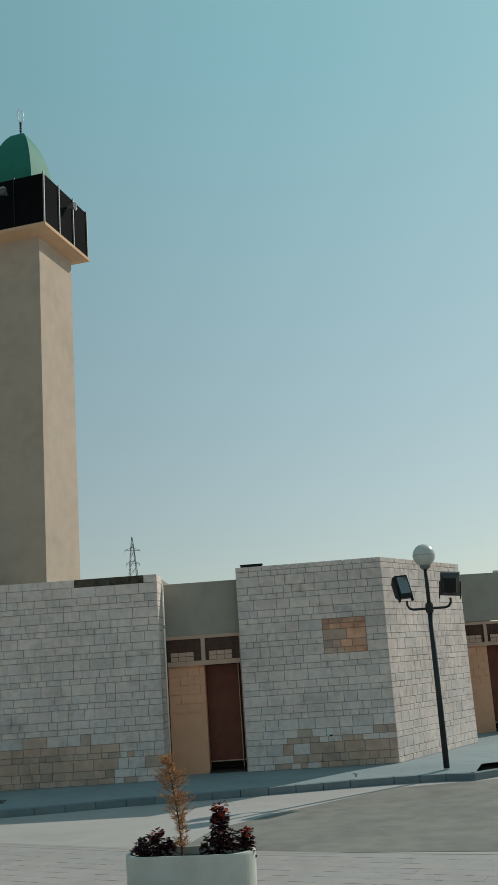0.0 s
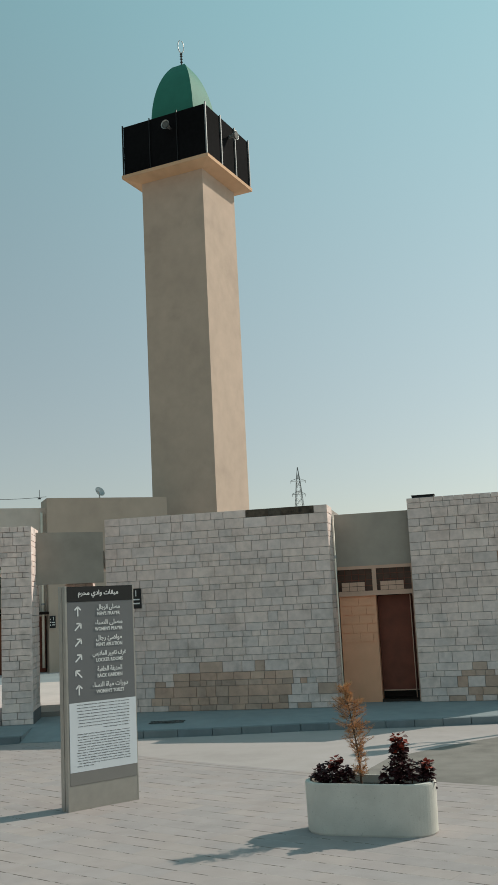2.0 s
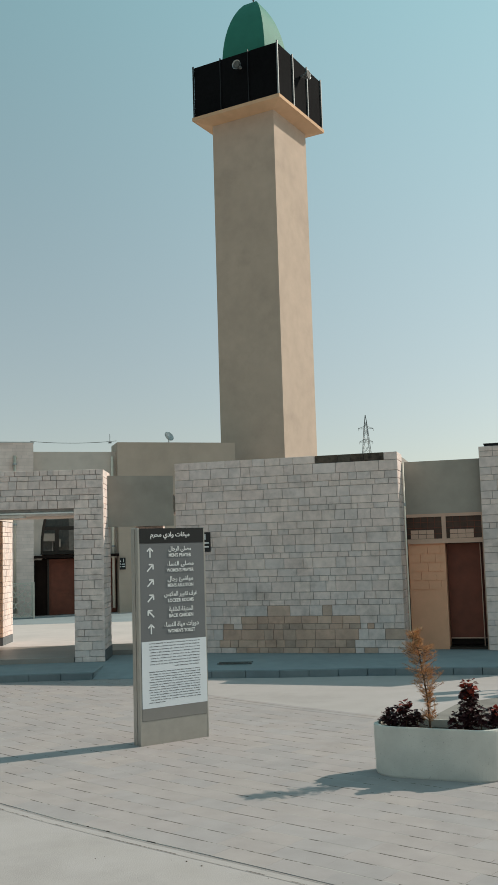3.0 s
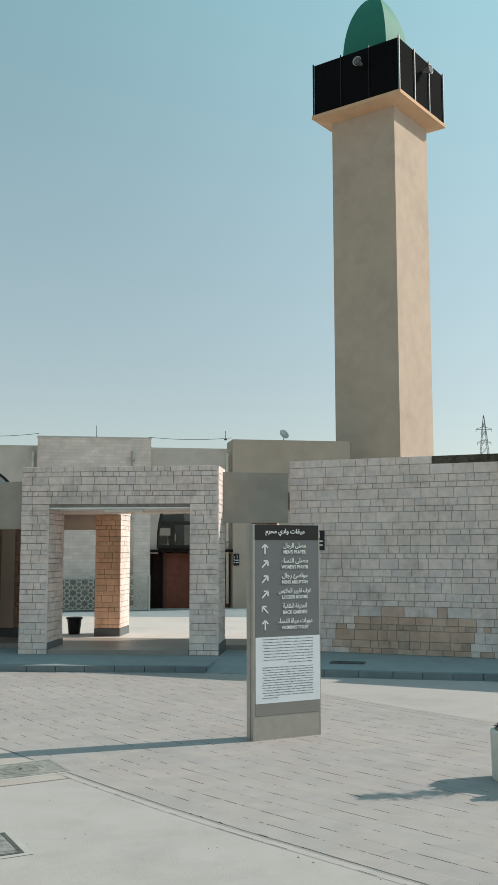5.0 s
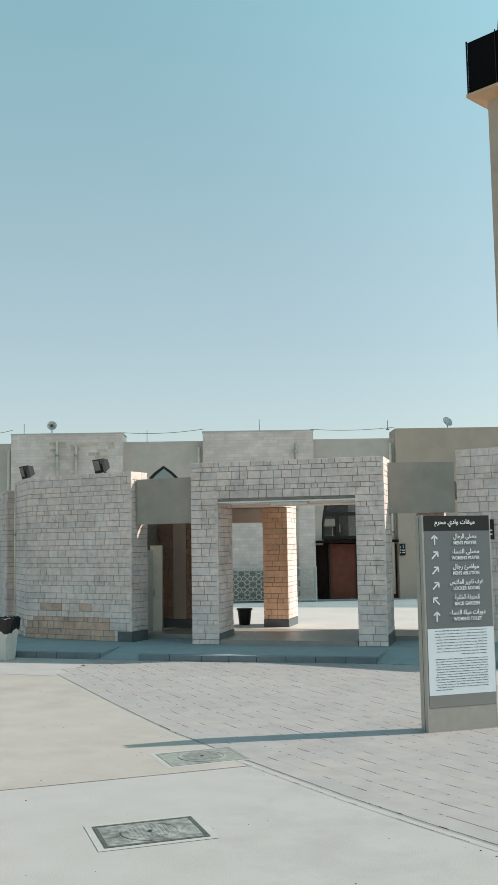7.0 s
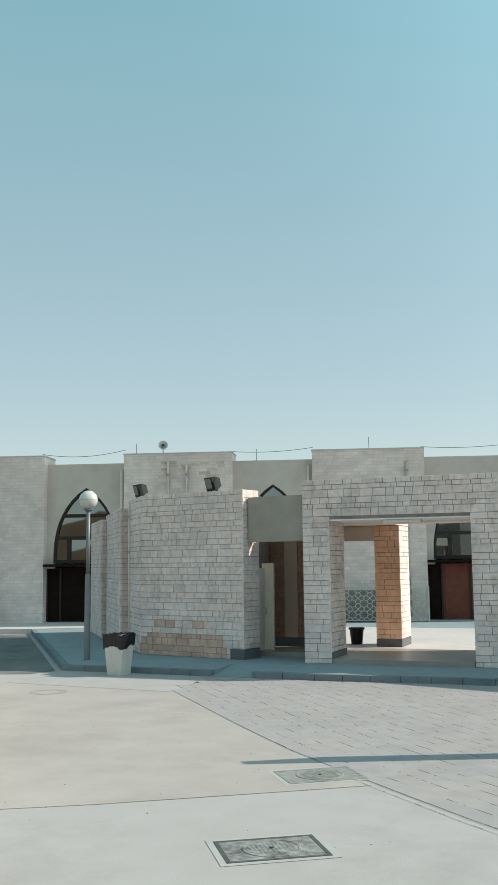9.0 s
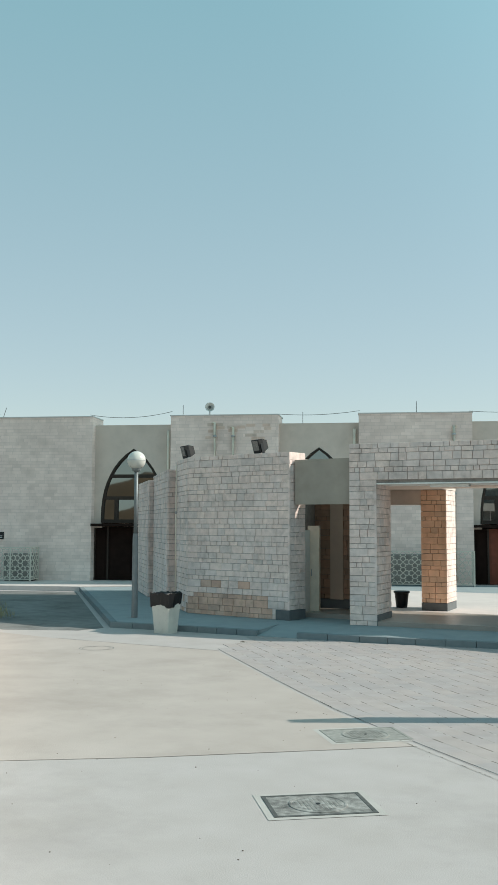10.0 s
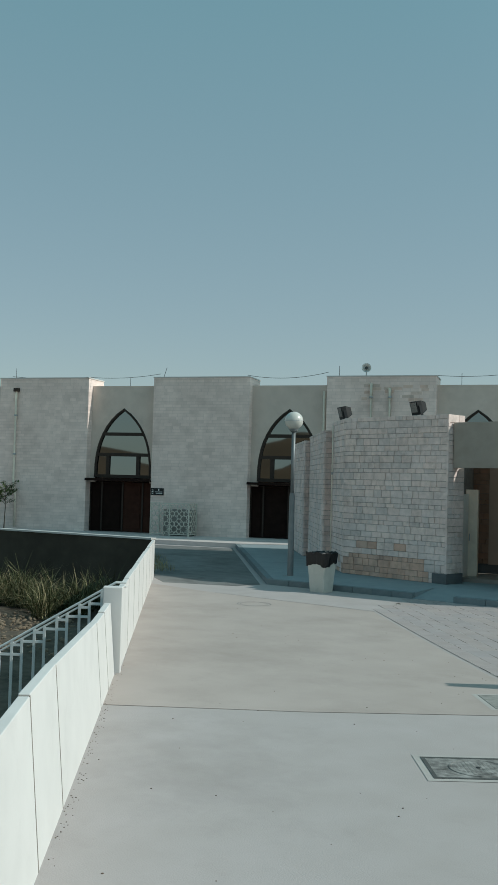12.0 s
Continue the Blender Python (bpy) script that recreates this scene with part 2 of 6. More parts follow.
POTWHITE = mat("precast_white", (0.60, 0.575, 0.52), 0.85, var=0.08, scale=5, fine=80, bump=0.25, stain=0.3, stain_scale=38, stain_edge=(0.6, 0.68))
POLE = mat("grey_pole", (0.20, 0.215, 0.22), 0.5, 0.3, var=0.1, scale=6, bump=0.05)
POLEDARK = mat("dark_pole", (0.035, 0.037, 0.04), 0.5, 0.2, var=0.15, scale=6, bump=0.05)
GREEN = mat("green_enamel", (0.018, 0.19, 0.14), 0.65, var=0.06, scale=3, fine=30, bump=0.03, spec=0.22)
GALV = mat("galvanised", (0.45, 0.46, 0.46), 0.5, 0.5, var=0.1, scale=8, bump=0.05)
PIPEM = mat("white_pipe", (0.9, 0.79, 0.66), 0.6, var=0.08, scale=6, bump=0.05)
IRON = mat("cast_iron", (0.12, 0.12, 0.115), 0.75, 0.3, var=0.3, scale=16, fine=80, bump=0.4)
PLASTICBAG = mat("black_bag", (0.012, 0.012, 0.013), 0.35, var=0.2, scale=14, bump=0.1)
SCREENM = mat("pale_metal_screen", (0.6, 0.57, 0.5), 0.6, 0.1, var=0.08, scale=6, bump=0.05)
RAILM = mat("white_rail_metal", (0.8, 0.79, 0.77), 0.55, 0.1, var=0.06, scale=6, bump=0.05)
LEAFRED = mat("dark_red_leaf", (0.06, 0.018, 0.02), 0.5, var=0.35, scale=25, bump=0.1)
LEAFBRIGHT = mat("bright_red_leaf", (0.35, 0.05, 0.03), 0.5, var=0.3, scale=25, bump=0.1)
DRYNEEDLE = mat("dry_needle", (0.66, 0.36, 0.18), 0.8, var=0.25, scale=20, bump=0.1)
BARK = mat("bark", (0.16, 0.10, 0.065), 0.9, var=0.3, scale=20, bump=0.4)
GRASS = mat("dry_grass", (0.085, 0.09, 0.035), 0.8, var=0.3, scale=3, bump=0.05)
STRAW = mat("straw_grass", (0.36, 0.30, 0.17), 0.8, var=0.25, scale=3, bump=0.05)
LEAF = mat("green_leaf", (0.07, 0.11, 0.03), 0.6, var=0.3, scale=9, bump=0.05)
GLASS = glass_mat("window_glass", (0.19, 0.225, 0.235), 0.02, 1.0)
CABINET = mat("cabinet_paint", (0.27, 0.255, 0.235), 0.6, var=0.12, scale=5, bump=0.06)
DARKPLINTH = mat("dark_plinth", (0.13, 0.14, 0.145), 0.7, var=0.12, scale=5, bump=0.1)
HORNWHITE = mat("white_enamel", (0.78, 0.765, 0.73), 0.45, var=0.06, scale=8, bump=0.02)
# Opaque pane coloured like the dim room seen through it.
DIMPANE = mat("dim_room_pane", (0.085, 0.045, 0.032), 0.3, var=0.3, scale=5, bump=0.02, spec=0.25)
LENS = glass_mat("lamp_glass", (0.05, 0.055, 0.055), 0.25)
GLOBEM = mat("opal_globe", (0.62, 0.6, 0.55), 0.25, var=0.1, scale=5, bump=0.02, spec=0.6)
IRONDUST = mat("dusty_iron", (0.28, 0.27, 0.25), 0.9, var=0.2, scale=14, fine=90, bump=0.4, big=4)
# Gloom of the rooms behind the doors, put into the colour.
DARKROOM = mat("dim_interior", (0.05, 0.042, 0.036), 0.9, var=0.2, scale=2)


# ---- builders ----
def rz(deg):
    return Matrix.Rotation(radians(deg), 4, "Z")


def at(x, y, z=0.0, deg=0.0):
    return Matrix.Translation((x, y, z)) @ rz(deg)


def box(bm, x0, x1, y0, y1, z0, z1, m=None, bevel=0.0):
    g = bmesh.ops.create_cube(bm, size=1.0)["verts"]
    bmesh.ops.scale(bm, vec=(abs(x1 - x0), abs(y1 - y0), abs(z1 - z0)), verts=g)
    bmesh.ops.translate(bm, vec=((x0 + x1) / 2, (y0 + y1) / 2, (z0 + z1) / 2), verts=g)
    if bevel:
        es = list({e for v in g for e in v.link_edges})
        r = bmesh.ops.bevel(bm, geom=es, offset=bevel, segments=2, affect="EDGES", profile=0.5)
        g = list({v for f in r["faces"] for v in f.verts} | {v for v in g if v.is_valid})
    if m is not None:
        bmesh.ops.transform(bm, matrix=m, verts=g)
    return g


def tube(bm, pts, radius, sides=8, r_end=None):
    """A round bar along a line of points."""
    pts = [Vector(p) for p in pts]
    n = len(pts)
    rings = []
    for i, p in enumerate(pts):
        d = (pts[min(i + 1, n - 1)] - pts[max(i - 1, 0)]).normalized()
        a = d.cross(Vector((0, 0, 1)))
        a = a.normalized() if a.length > 1e-4 else Vector((1, 0, 0))
        b = d.cross(a)
        r = radius + ((r_end if r_end is not None else radius) - radius) * i / max(1, n - 1)
        rings.append([bm.verts.new(p + (a * math.cos(2 * math.pi * k / sides) + b * math.sin(2 * math.pi * k / sides)) * r) for k in range(sides)])
    for r0, r1 in zip(rings, rings[1:]):
        for k in range(sides):
            bm.faces.new((r0[k], r0[(k + 1) % sides], r1[(k + 1) % sides], r1[k]))
    bm.faces.new(rings[0][::-1])
    bm.faces.new(rings[-1])


def lathe(bm, profile, sides=20, m=None):
    """A turned form from (radius, height) pairs."""
    rings = []
    for r, z in profile:
        rings.append([bm.verts.new((max(r, 1e-4) * math.cos(2 * math.pi * k / sides), max(r, 1e-4) * math.sin(2 * math.pi * k / sides), z)) for k in range(sides)])
    for r0, r1 in zip(rings, rings[1:]):
        for k in range(sides):
            bm.faces.new((r0[k], r0[(k + 1) % sides], r1[(k + 1) % sides], r1[k]))
    bm.faces.new(rings[0][::-1])
    bm.faces.new(rings[-1])
    if m is not None:
        bmesh.ops.transform(bm, matrix=m, verts=[v for r in rings for v in r])


def mesh_of(name, bm, material, smooth=False):
    me = bpy.data.meshes.new(name)
    bmesh.ops.recalc_face_normals(bm, faces=bm.faces)
    bm.to_mesh(me)
    bm.free()
    me.materials.append(material)
    if smooth:
        for p in me.polygons:
            p.use_smooth = True
    return me


def part(name, bm, material, parent=None, label="", smooth=False, m=None):
    ob = new(name, mesh_of(name, bm, material, smooth))
    if m is not None:
        ob.matrix_basis = m
    if parent is not None:
        ob.parent = parent
    if label:
        ob["label"] = label
    return ob


def boxpart(name, dims, material, parent=None, label="", bevel=0.0, m=None):
    bm = bmesh.new()
    box(bm, *dims, bevel=bevel)
    return part(name, bm, material, parent, label, m=m)


def thing(name, m, label, category, group="", kind=""):
    ob = new(name)
    ob.matrix_basis = m
    ob.empty_display_size = 0.1
    return tagged(ob, label, category, group, kind)


def poly_slab(bm, pts, z0, z1):
    lo = [bm.verts.new((x, y, z0)) for x, y in pts]
    hi = [bm.verts.new((x, y, z1)) for x, y in pts]
    n = len(pts)
    for i in range(n):
        bm.faces.new((lo[i], lo[(i + 1) % n], hi[(i + 1) % n], hi[i]))
    bm.faces.new(hi)
    bm.faces.new(lo[::-1])


COURSES = (0.105, 0.145, 0.2)
LENGTHS = (0.19, 0.25, 0.31, 0.38, 0.45)
FINE = (0.094, 0.125, 0.158)
GAP = 0.0068
blocks = {}
count_of = {}


def block_mesh(length, height, material, depth=0.045, chip=0.005):
    key = (round(length, 3), round(height, 3), material.name)
    if key not in blocks:
        bm = bmesh.new()
        a, h, c = length / 2, height / 2, chip
        back = [bm.verts.new((x, 0, z)) for x, z in ((-a, -h), (a, -h), (a, h), (-a, h))]
        mid = [bm.verts.new((x, -depth + c, z)) for x, z in ((-a, -h), (a, -h), (a, h), (-a, h))]
        front = [bm.verts.new((x, -depth, z)) for x, z in ((-a + c, -h + c), (a - c, -h + c), (a - c, h - c), (-a + c, h - c))]
        for r0, r1 in ((back, mid), (mid, front)):
            for k in range(4):
                bm.faces.new((r0[k], r0[(k + 1) % 4], r1[(k + 1) % 4], r1[k]))
        bm.faces.new(front)
        blocks[key] = mesh_of("stone_block", bm, material)
    return blocks[key]


def stone_face(parent, m, length, z0, z1, seed, holes=(), patches=(), base=STONE, courses=COURSES, size=1.0, name="stone_block"):
    """Courses of dressed blocks on a wall's face: x along it, y into it. holes: (x0, x1, z0, z1); patches add a material."""
    rnd = random.Random(seed)
    inv = parent.matrix_basis.inverted()
    z, k = z0, 0
    verts, faces = [], []
    while z < z1 - 0.03:
        h = courses[k % len(courses)]
        k += 1
        if z + h > z1 - 0.05:
            h = z1 - z
        h = round(h, 3)
        free = [(0.0, length)]
        for a, b, c, d in holes:
            if c < z + h * 0.5 < d:
                free = [q for lo, hi in free for q in ((lo, min(hi, a)), (max(lo, b), hi)) if q[1] - q[0] > 0.03]
        for lo, hi in free:
            x = lo
            while x < hi - 0.02:
                w = rnd.choice(LENGTHS) * (0.68 if h < 0.12 else 0.86 if h < 0.15 else 1.0) * size
                if hi - x - w < 0.11:
                    w = hi - x
                    if w > 0.52:
                        w /= 2
                cx, cz = x + w / 2, z + h / 2
                material = base
                for a, b, c, d, mt, share in patches:
                    e = 0.09 * math.sin(cz * 9 + seed) if share < 1 else 0.0
                    if a + e <= cx <= b + e and c <= cz <= d + 0.6 * e and rnd.random() < share:
                        material = mt
                ln = min(LENGTHS, key=lambda q: abs(q - w))
                me = block_mesh(ln - GAP, h - GAP, material)
                mm = inv @ m @ Matrix.Translation((cx, 0.045 + rnd.uniform(-0.003, 0.003), cz)) @ Matrix.Diagonal(((w - GAP) / (ln - GAP), 1, 1, 1))
                x += w
                if count_of.get(parent.name, 0) < 300 or material is not STONE:
                    count_of[parent.name] = count_of.get(parent.name, 0) + 1
                    ob = new(name, me)
                    ob.parent = parent
                    ob.matrix_basis = mm
                else:
                    o = len(verts)
                    verts += [mm @ q.co for q in me.vertices]
                    faces += [[o + i for i in f.vertices] for f in me.polygons]
        z += h
    if verts:
        me = bpy.data.meshes.new("upper_blocks")
        me.from_pydata(verts, [], faces)
        me.materials.append(STONE_FAR)
        ob = new("upper_blocks", me)
        ob.parent = parent
        tagged(ob, kind="stuff")


def wall(name, p, q, z0, z1, thick, material, label):
    """A straight wall from p to q in plan, its face on the side that lies to the right of p to q."""
    p, q = Vector(p), Vector(q)
    d = q - p
    m = at(p.x, p.y, 0, math.degrees(math.atan2(d.y, d.x)))
    bm = bmesh.new()
    box(bm, 0, d.length, 0.043, thick, z0, z1)
    ob = part(name, bm, material, m=m)
    tagged(ob, label, "wall", kind="structure")
    return ob, m, d.length


def text_part(name, body, size, m, parent, material, squeeze=1.0, align="CENTER", label="", bold=0.0022):
    cu = bpy.data.curves.new(name, "FONT")
    cu.body, cu.size, cu.align_x, cu.align_y = body, size, align, "CENTER"
    cu.extrude = 0.0012
    cu.offset = bold
    cu.resolution_u = 2
    tmp = bpy.data.objects.new(name, cu)
    scene.collection.objects.link(tmp)
    bpy.context.view_layer.update()
    me = bpy.data.meshes.new_from_object(tmp.evaluated_get(bpy.context.evaluated_depsgraph_get()))
    bpy.data.objects.remove(tmp)
    me.materials.clear()
    me.materials.append(material)
    ob = new(name, me)
    ob.parent = parent
    ob.matrix_basis = m @ Matrix.Diagonal((squeeze, 1, 1, 1))
    if label:
        ob["label"] = label
    return ob

# ---- ground ----
GROUND_EDGE = [(40, -32.2), (60, -32), (60, 90), (-70, 90), (-70, -4.6), (-18.2, 12.6), (-17.85, 12.47)]
bm = bmesh.new()
s = 2500
vs = [bm.verts.new((x, y, -1.3)) for x, y in ((-s, -s), (s, -s), (s, s), (-s, s))]
bm.faces.new(vs)
tagged(part("ground", bm, SAND), "dry sandy ground reaching the horizon", "ground", kind="structure")
bm = bmesh.new()
poly_slab(bm, GROUND_EDGE, -1.25, 0.0)
plaza = tagged(part("forecourt", bm, CONCRETE), "pale worn concrete forecourt slab", "ground", kind="structure")
bm = bmesh.new()
poly_slab(bm, [(-9.2, 5.95), (-8.6, 5.3), (-7.9, 4.88), (-6.6, 6.25), (-5.46, 7.64), (-4.97, 8.25), (-6.62, 9.2), (-8.37, 10.38), (-11.12, 12.31), (-12.92, 11.98), (-14.5, 11.7), (-16.6, 11.6)], -0.05, 0.0022)
tagged(part("forecourt_bay", bm, SLAB_TAN), "sand-stained concrete bay of the forecourt", "ground", kind="structure")


def strip(name, pts, width, material, parent, z=0.002):
    """A thin joint line along points."""
    bm = bmesh.new()
    pts = [Vector((x, y, 0)) for x, y in pts]
    prev = None
    for i, p in enumerate(pts):
        d = (pts[min(i + 1, len(pts) - 1)] - pts[max(i - 1, 0)]).normalized()
        n = Vector((-d.y, d.x, 0)) * width / 2
        cur = (bm.verts.new((p.x + n.x, p.y + n.y, z)), bm.verts.new((p.x - n.x, p.y - n.y, z)))
        if prev:
            bm.faces.new((prev[0], cur[0], cur[1], prev[1]))
        prev = cur
    return part(name, bm, material, parent)


strip("slab_joint", [(-7.9, 4.88), (-6.6, 6.25), (-5.46, 7.64), (-4.97, 8.25)], 0.015, JOINT, plaza, 0.003)
strip("slab_joint", [(-11.1, 12.36), (-8.37, 10.44), (-6.62, 9.26), (-4.93, 8.3), (-3.68, 7.62), (-2.82, 7.2), (-1.93, 6.8), (2.0, 5.0)], 0.0055, JOINT, plaza, 0.004)
strip("slab_joint", [(-5.8, 8.69), (-4.97, 8.22), (-3.72, 7.54), (-2.86, 7.12), (-1.97, 6.72), (2.0, 4.91)], 0.007, PAVER_JOINT, plaza, 0.004)
strip("slab_joint", [(-14.6, 11.71), (-12.92, 12.0), (-11.13, 12.35)], 0.016, JOINT, plaza, 0.003)
strip("slab_joint", [(-4.28, 14.08), (-3.03, 13.32), (-1.76, 12.63), (-0.09, 11.78), (1.34, 11.27), (4.0, 10.2)], 0.016, JOINT, plaza, 0.005)
# worn road by the kerb and the shaded service lane
bm = bmesh.new()
poly_slab(bm, [(-1.15, 12.14), (0.12, 11.72), (14, 7.5), (22, 9), (22, 19), (3.4, 16.75), (2.0, 16.55), (0.12, 14.75), (-0.77, 13.65)], -0.2, 0.004)
tagged(part("road", bm, ROAD), "worn grey road surface with stains", "road", kind="structure")
bm = bmesh.new()
poly_slab(bm, [(-15.3, 13.5), (-24.1, 20.2), (-27.6, 17.8), (-18.3, 12.75), (-16.6, 11.95), (-15.3, 12.85)], -0.2, 0.004)
tagged(part("service_lane", bm, LANE), "grey asphalt lane beside the low wall", "road", kind="structure")


def pavement(name, pts, label, material=PAVEMENT, top=0.15):
    bm = bmesh.new()
    poly_slab(bm, pts, -0.1, top)
    return tagged(part(name, bm, material), label, "pavement", kind="structure")


KERB_TOP = 0.116
KERB_LINE = [(-15.26, 13.64), (-13.72, 14.05), (-12.0, 14.41), (-11.2, 14.6), (-10.0, 14.9), (-9.02, 15.21), (-8.02, 15.55), (-6.98, 15.85), (-5.5, 16.06), (-3.78, 16.24), (-2.35, 16.52), (-0.5, 16.68), (1.32, 16.95), (2.05, 17.02), (2.9, 16.95), (3.35, 16.8)]
RAMPS = ((2, 3), (7, 8))


def left_of(i):
    """The way from the kerb to the walls at one of its corners."""
    a, b = Vector(KERB_LINE[max(0, i - 1)]), Vector(KERB_LINE[min(len(KERB_LINE) - 1, i + 1)])
    d = (b - a).normalized()
    return Vector((-d.y, d.x))


# the pavement rises a little from the kerb to the walls, and dips to the ground at the two ramps
front, back = [], []
for i, q in enumerate(KERB_LINE):
    q, n = Vector(q), left_of(i)
    high, low = (q + n * 0.12, KERB_TOP - 0.004), (q + n * 0.01, 0.014)
    down = [k for k in RAMPS if i in k]
    row = [high] if not down else ([high, low] if i == down[0][0] else [low, high])
    for k, (p, z) in enumerate(row):
        front.append((p.x, p.y, z))
        reach = 1.0 + 0.002 * k if i else 0.13
        back.append((q.x + n.x * reach, q.y + n.y * reach, 0.15 if i else 0.125))
bm = bmesh.new()
fv, bv = [bm.verts.new(p) for p in front], [bm.verts.new(p) for p in back]
sk = [bm.verts.new((p[0], p[1], -0.1)) for p in front]
for k in range(len(fv) - 1):
    bm.faces.new((fv[k], fv[k + 1], bv[k + 1], bv[k]))
    bm.faces.new((sk[k], sk[k + 1], fv[k + 1], fv[k]))
far = [bm.verts.new((x, y, 0.15)) for x, y in ((6, 18.6), (9, 30), (-3, 36), (-19, 27.5))] + [bm.verts.new((-24.15, 20.47, 0.128))]
bm.faces.new(bv + far)
bmesh.ops.remove_doubles(bm, verts=bm.verts, dist=0.0005)
bmesh.ops.triangulate(bm, faces=bm.faces)
pave_walk = tagged(part("pavement", bm, PAVEMENT), "blue-grey concrete pavement along the stone walls", "pavement", kind="structure")
pavement("hall_terrace", [(-45, 8.0), (-26.75, 19.0), (-24.22, 20.45), (-19.0, 27.4), (-3.5, 36.5), (-6, 45), (-55, 20)], "pale pavement terrace before the prayer hall", TERRACE, 0.146)


def kerb_run(a, b, pitch, top=KERB_TOP):
    """Kerb stones end to end from a to b."""
    a, b = Vector((*a, 0)), Vector((*b, 0))
    d = b - a
    n = max(1, round(d.length / pitch))
    for i in range(n):
        kb = bmesh.new()
        box(kb, 0.004, d.length / n - 0.004, 0, 0.14, -0.1, top, bevel=0.008)
        p = a.lerp(b, i / n)
        part("kerb_stone", kb, KERB, pave_walk, m=at(p.x, p.y, 0, math.degrees(math.atan2(d.y, d.x))))


for i, (a, b) in enumerate(zip(KERB_LINE, KERB_LINE[1:])):
    if (i, i + 1) not in RAMPS:
        kerb_run(a, b, 0.5)
kerb_run(KERB_LINE[-1], (6.0, 18.55), 0.6)
kerb_run((-24.23, 20.44), KERB_LINE[0], 1.0, 0.13)

# ---- front stone range ----
W1A, W1B, W1C = (-0.43, 18.98), (2.37, 18.75), (4.42, 21.7)
W2A, W2B = (-6.39, 18.64), (-1.92, 18.52)
PA, PB = (-11.05, 16.15), (-7.33, 17.22)
W3A, W3B = (-15.26, 15.94), (-12.45, 16.02)
W3F = (-16.64, 16.94)


def face_m(p, q):
    return at(p[0], p[1], 0, math.degrees(math.atan2(q[1] - p[1], q[0] - p[0]))), math.hypot(q[0] - p[0], q[1] - p[1])


def solid(name, pts, z0, z1, label, material=MORTAR, inset=0.02):
    """A block of masonry behind its facing stones: the footprint drawn in by the facing's depth."""
    c = Vector((sum(p[0] for p in pts) / len(pts), sum(p[1] for p in pts) / len(pts)))
    n = len(pts)
    out = []
    for i in range(n):
        p, a, b = Vector(pts[i]), Vector(pts[i - 1]), Vector(pts[(i + 1) % n])
        d0, d1 = (p - a).normalized(), (b - p).normalized()
        n0, n1 = Vector((-d0.y, d0.x)), Vector((-d1.y, d1.x))
        v = (n0 + n1) / max(0.3, 1 + n0.dot(n1))
        out.append(p + v * inset)
    bm = bmesh.new()
    poly_slab(bm, [(v.x, v.y) for v in out], z0, z1)
    return tagged(part(name, bm, material), label, "wall", kind="structure")


wall_2 = solid("wall_2", [W2A, W2B, (-1.9, 21.6), (-6.4, 20.6)], 0.1, 3.88, "grey limestone block wall, stained brown near its foot")
wall_1 = solid("wall_1", [W1A, W1B, W1C, (4.2, 24.0), (-0.2, 24.0)], 0.1, 3.92, "grey limestone block wall with a rust-brown patch")
wall_3 = solid("wall_3", [W3A, W3B, (-12.6, 16.58), (-13.05, 16.72), (-13.5, 18.4), (-16.3, 18.4), W3F], 0.1, 3.62, "grey limestone block wall with a chamfered corner")

# lintel panels between the blocks
def panel(name, p, q, z0, z1, thick, label):
    ob, m, ln = wall(name, p, q, z0, z1, thick, PLASTER, label)
    return ob, m, ln


panel("lintel_1", (-1.92, 19.15), (-0.40, 19.11), 2.72, 3.74, 0.25, "smooth grey plastered lintel panel over the doorway")
panel("lintel_2", (-7.51, 17.8), (-6.4, 18.6), 2.66, 3.66, 0.12, "smooth grey plastered lintel panel over the passage")
panel("lintel_3", (-12.42, 16.12), (-10.9, 16.26), 2.54, 3.47, 0.25, "smooth grey plastered lintel panel over the doorway")
panel("lintel_4", (4.67, 23.87), (6.18, 24.1), 2.74, 3.88, 0.25, "smooth grey plastered lintel panel over the doorway")

# portal
pm, plen = face_m(PA, PB)
bm = bmesh.new()
OPEN0, OPEN1, SOFFIT, PTOP, PDEEP = 0.56, 3.31, 2.95, 3.74, 1.05
box(bm, 0.0, OPEN0 - 0.043, 0.043, PDEEP, 0.1, SOFFIT)
box(bm, OPEN1 + 0.043, plen - 0.043, 0.043, PDEEP, 0.1, SOFFIT)
box(bm, 0.0, plen - 0.043, 0.043, PDEEP, SOFFIT, PTOP)
portal = tagged(part("wall_portal", bm, MORTAR, m=pm), "grey limestone gateway wall with a wide square opening", "wall", kind="structure")
boxpart("soffit", (OPEN0 + 0.003, OPEN1 - 0.003, 0.006, PDEEP, SOFFIT - 0.03, SOFFIT - 0.004), HORNWHITE, portal, "smooth pale soffit")
for a, b in ((OPEN0 - 0.02, OPEN0 + 0.012), (plen - 0.02, plen + 0.012)):
    boxpart("plinth", (a, b, 0.02, PDEEP, 0.15, 0.36), DARKPLINTH, portal, "dark grey plinth")

# portico roof, columns and floor behind the gateway
bm = bmesh.new()
box(bm, -0.3, plen - 0.06, PDEEP + 0.01, 3.4, 2.95, 3.3)
# Unseen extension, added to block sun from the portico floor.
box(bm, plen - 0.06, 5.12, 1.16, 3.4, 2.95, 3.3)
box(bm, -1.4, 1.1, 3.4, 4.9, 2.95, 3.3)
tagged(part("portico_roof", bm, HALL_PLASTER, m=pm), "flat pale portico roof slab", "ceiling", kind="structure")
bm = bmesh.new()
box(bm, 1.6, 2.35, 0.15, 0.33, SOFFIT - 0.09, SOFFIT - 0.032, bevel=0.01)
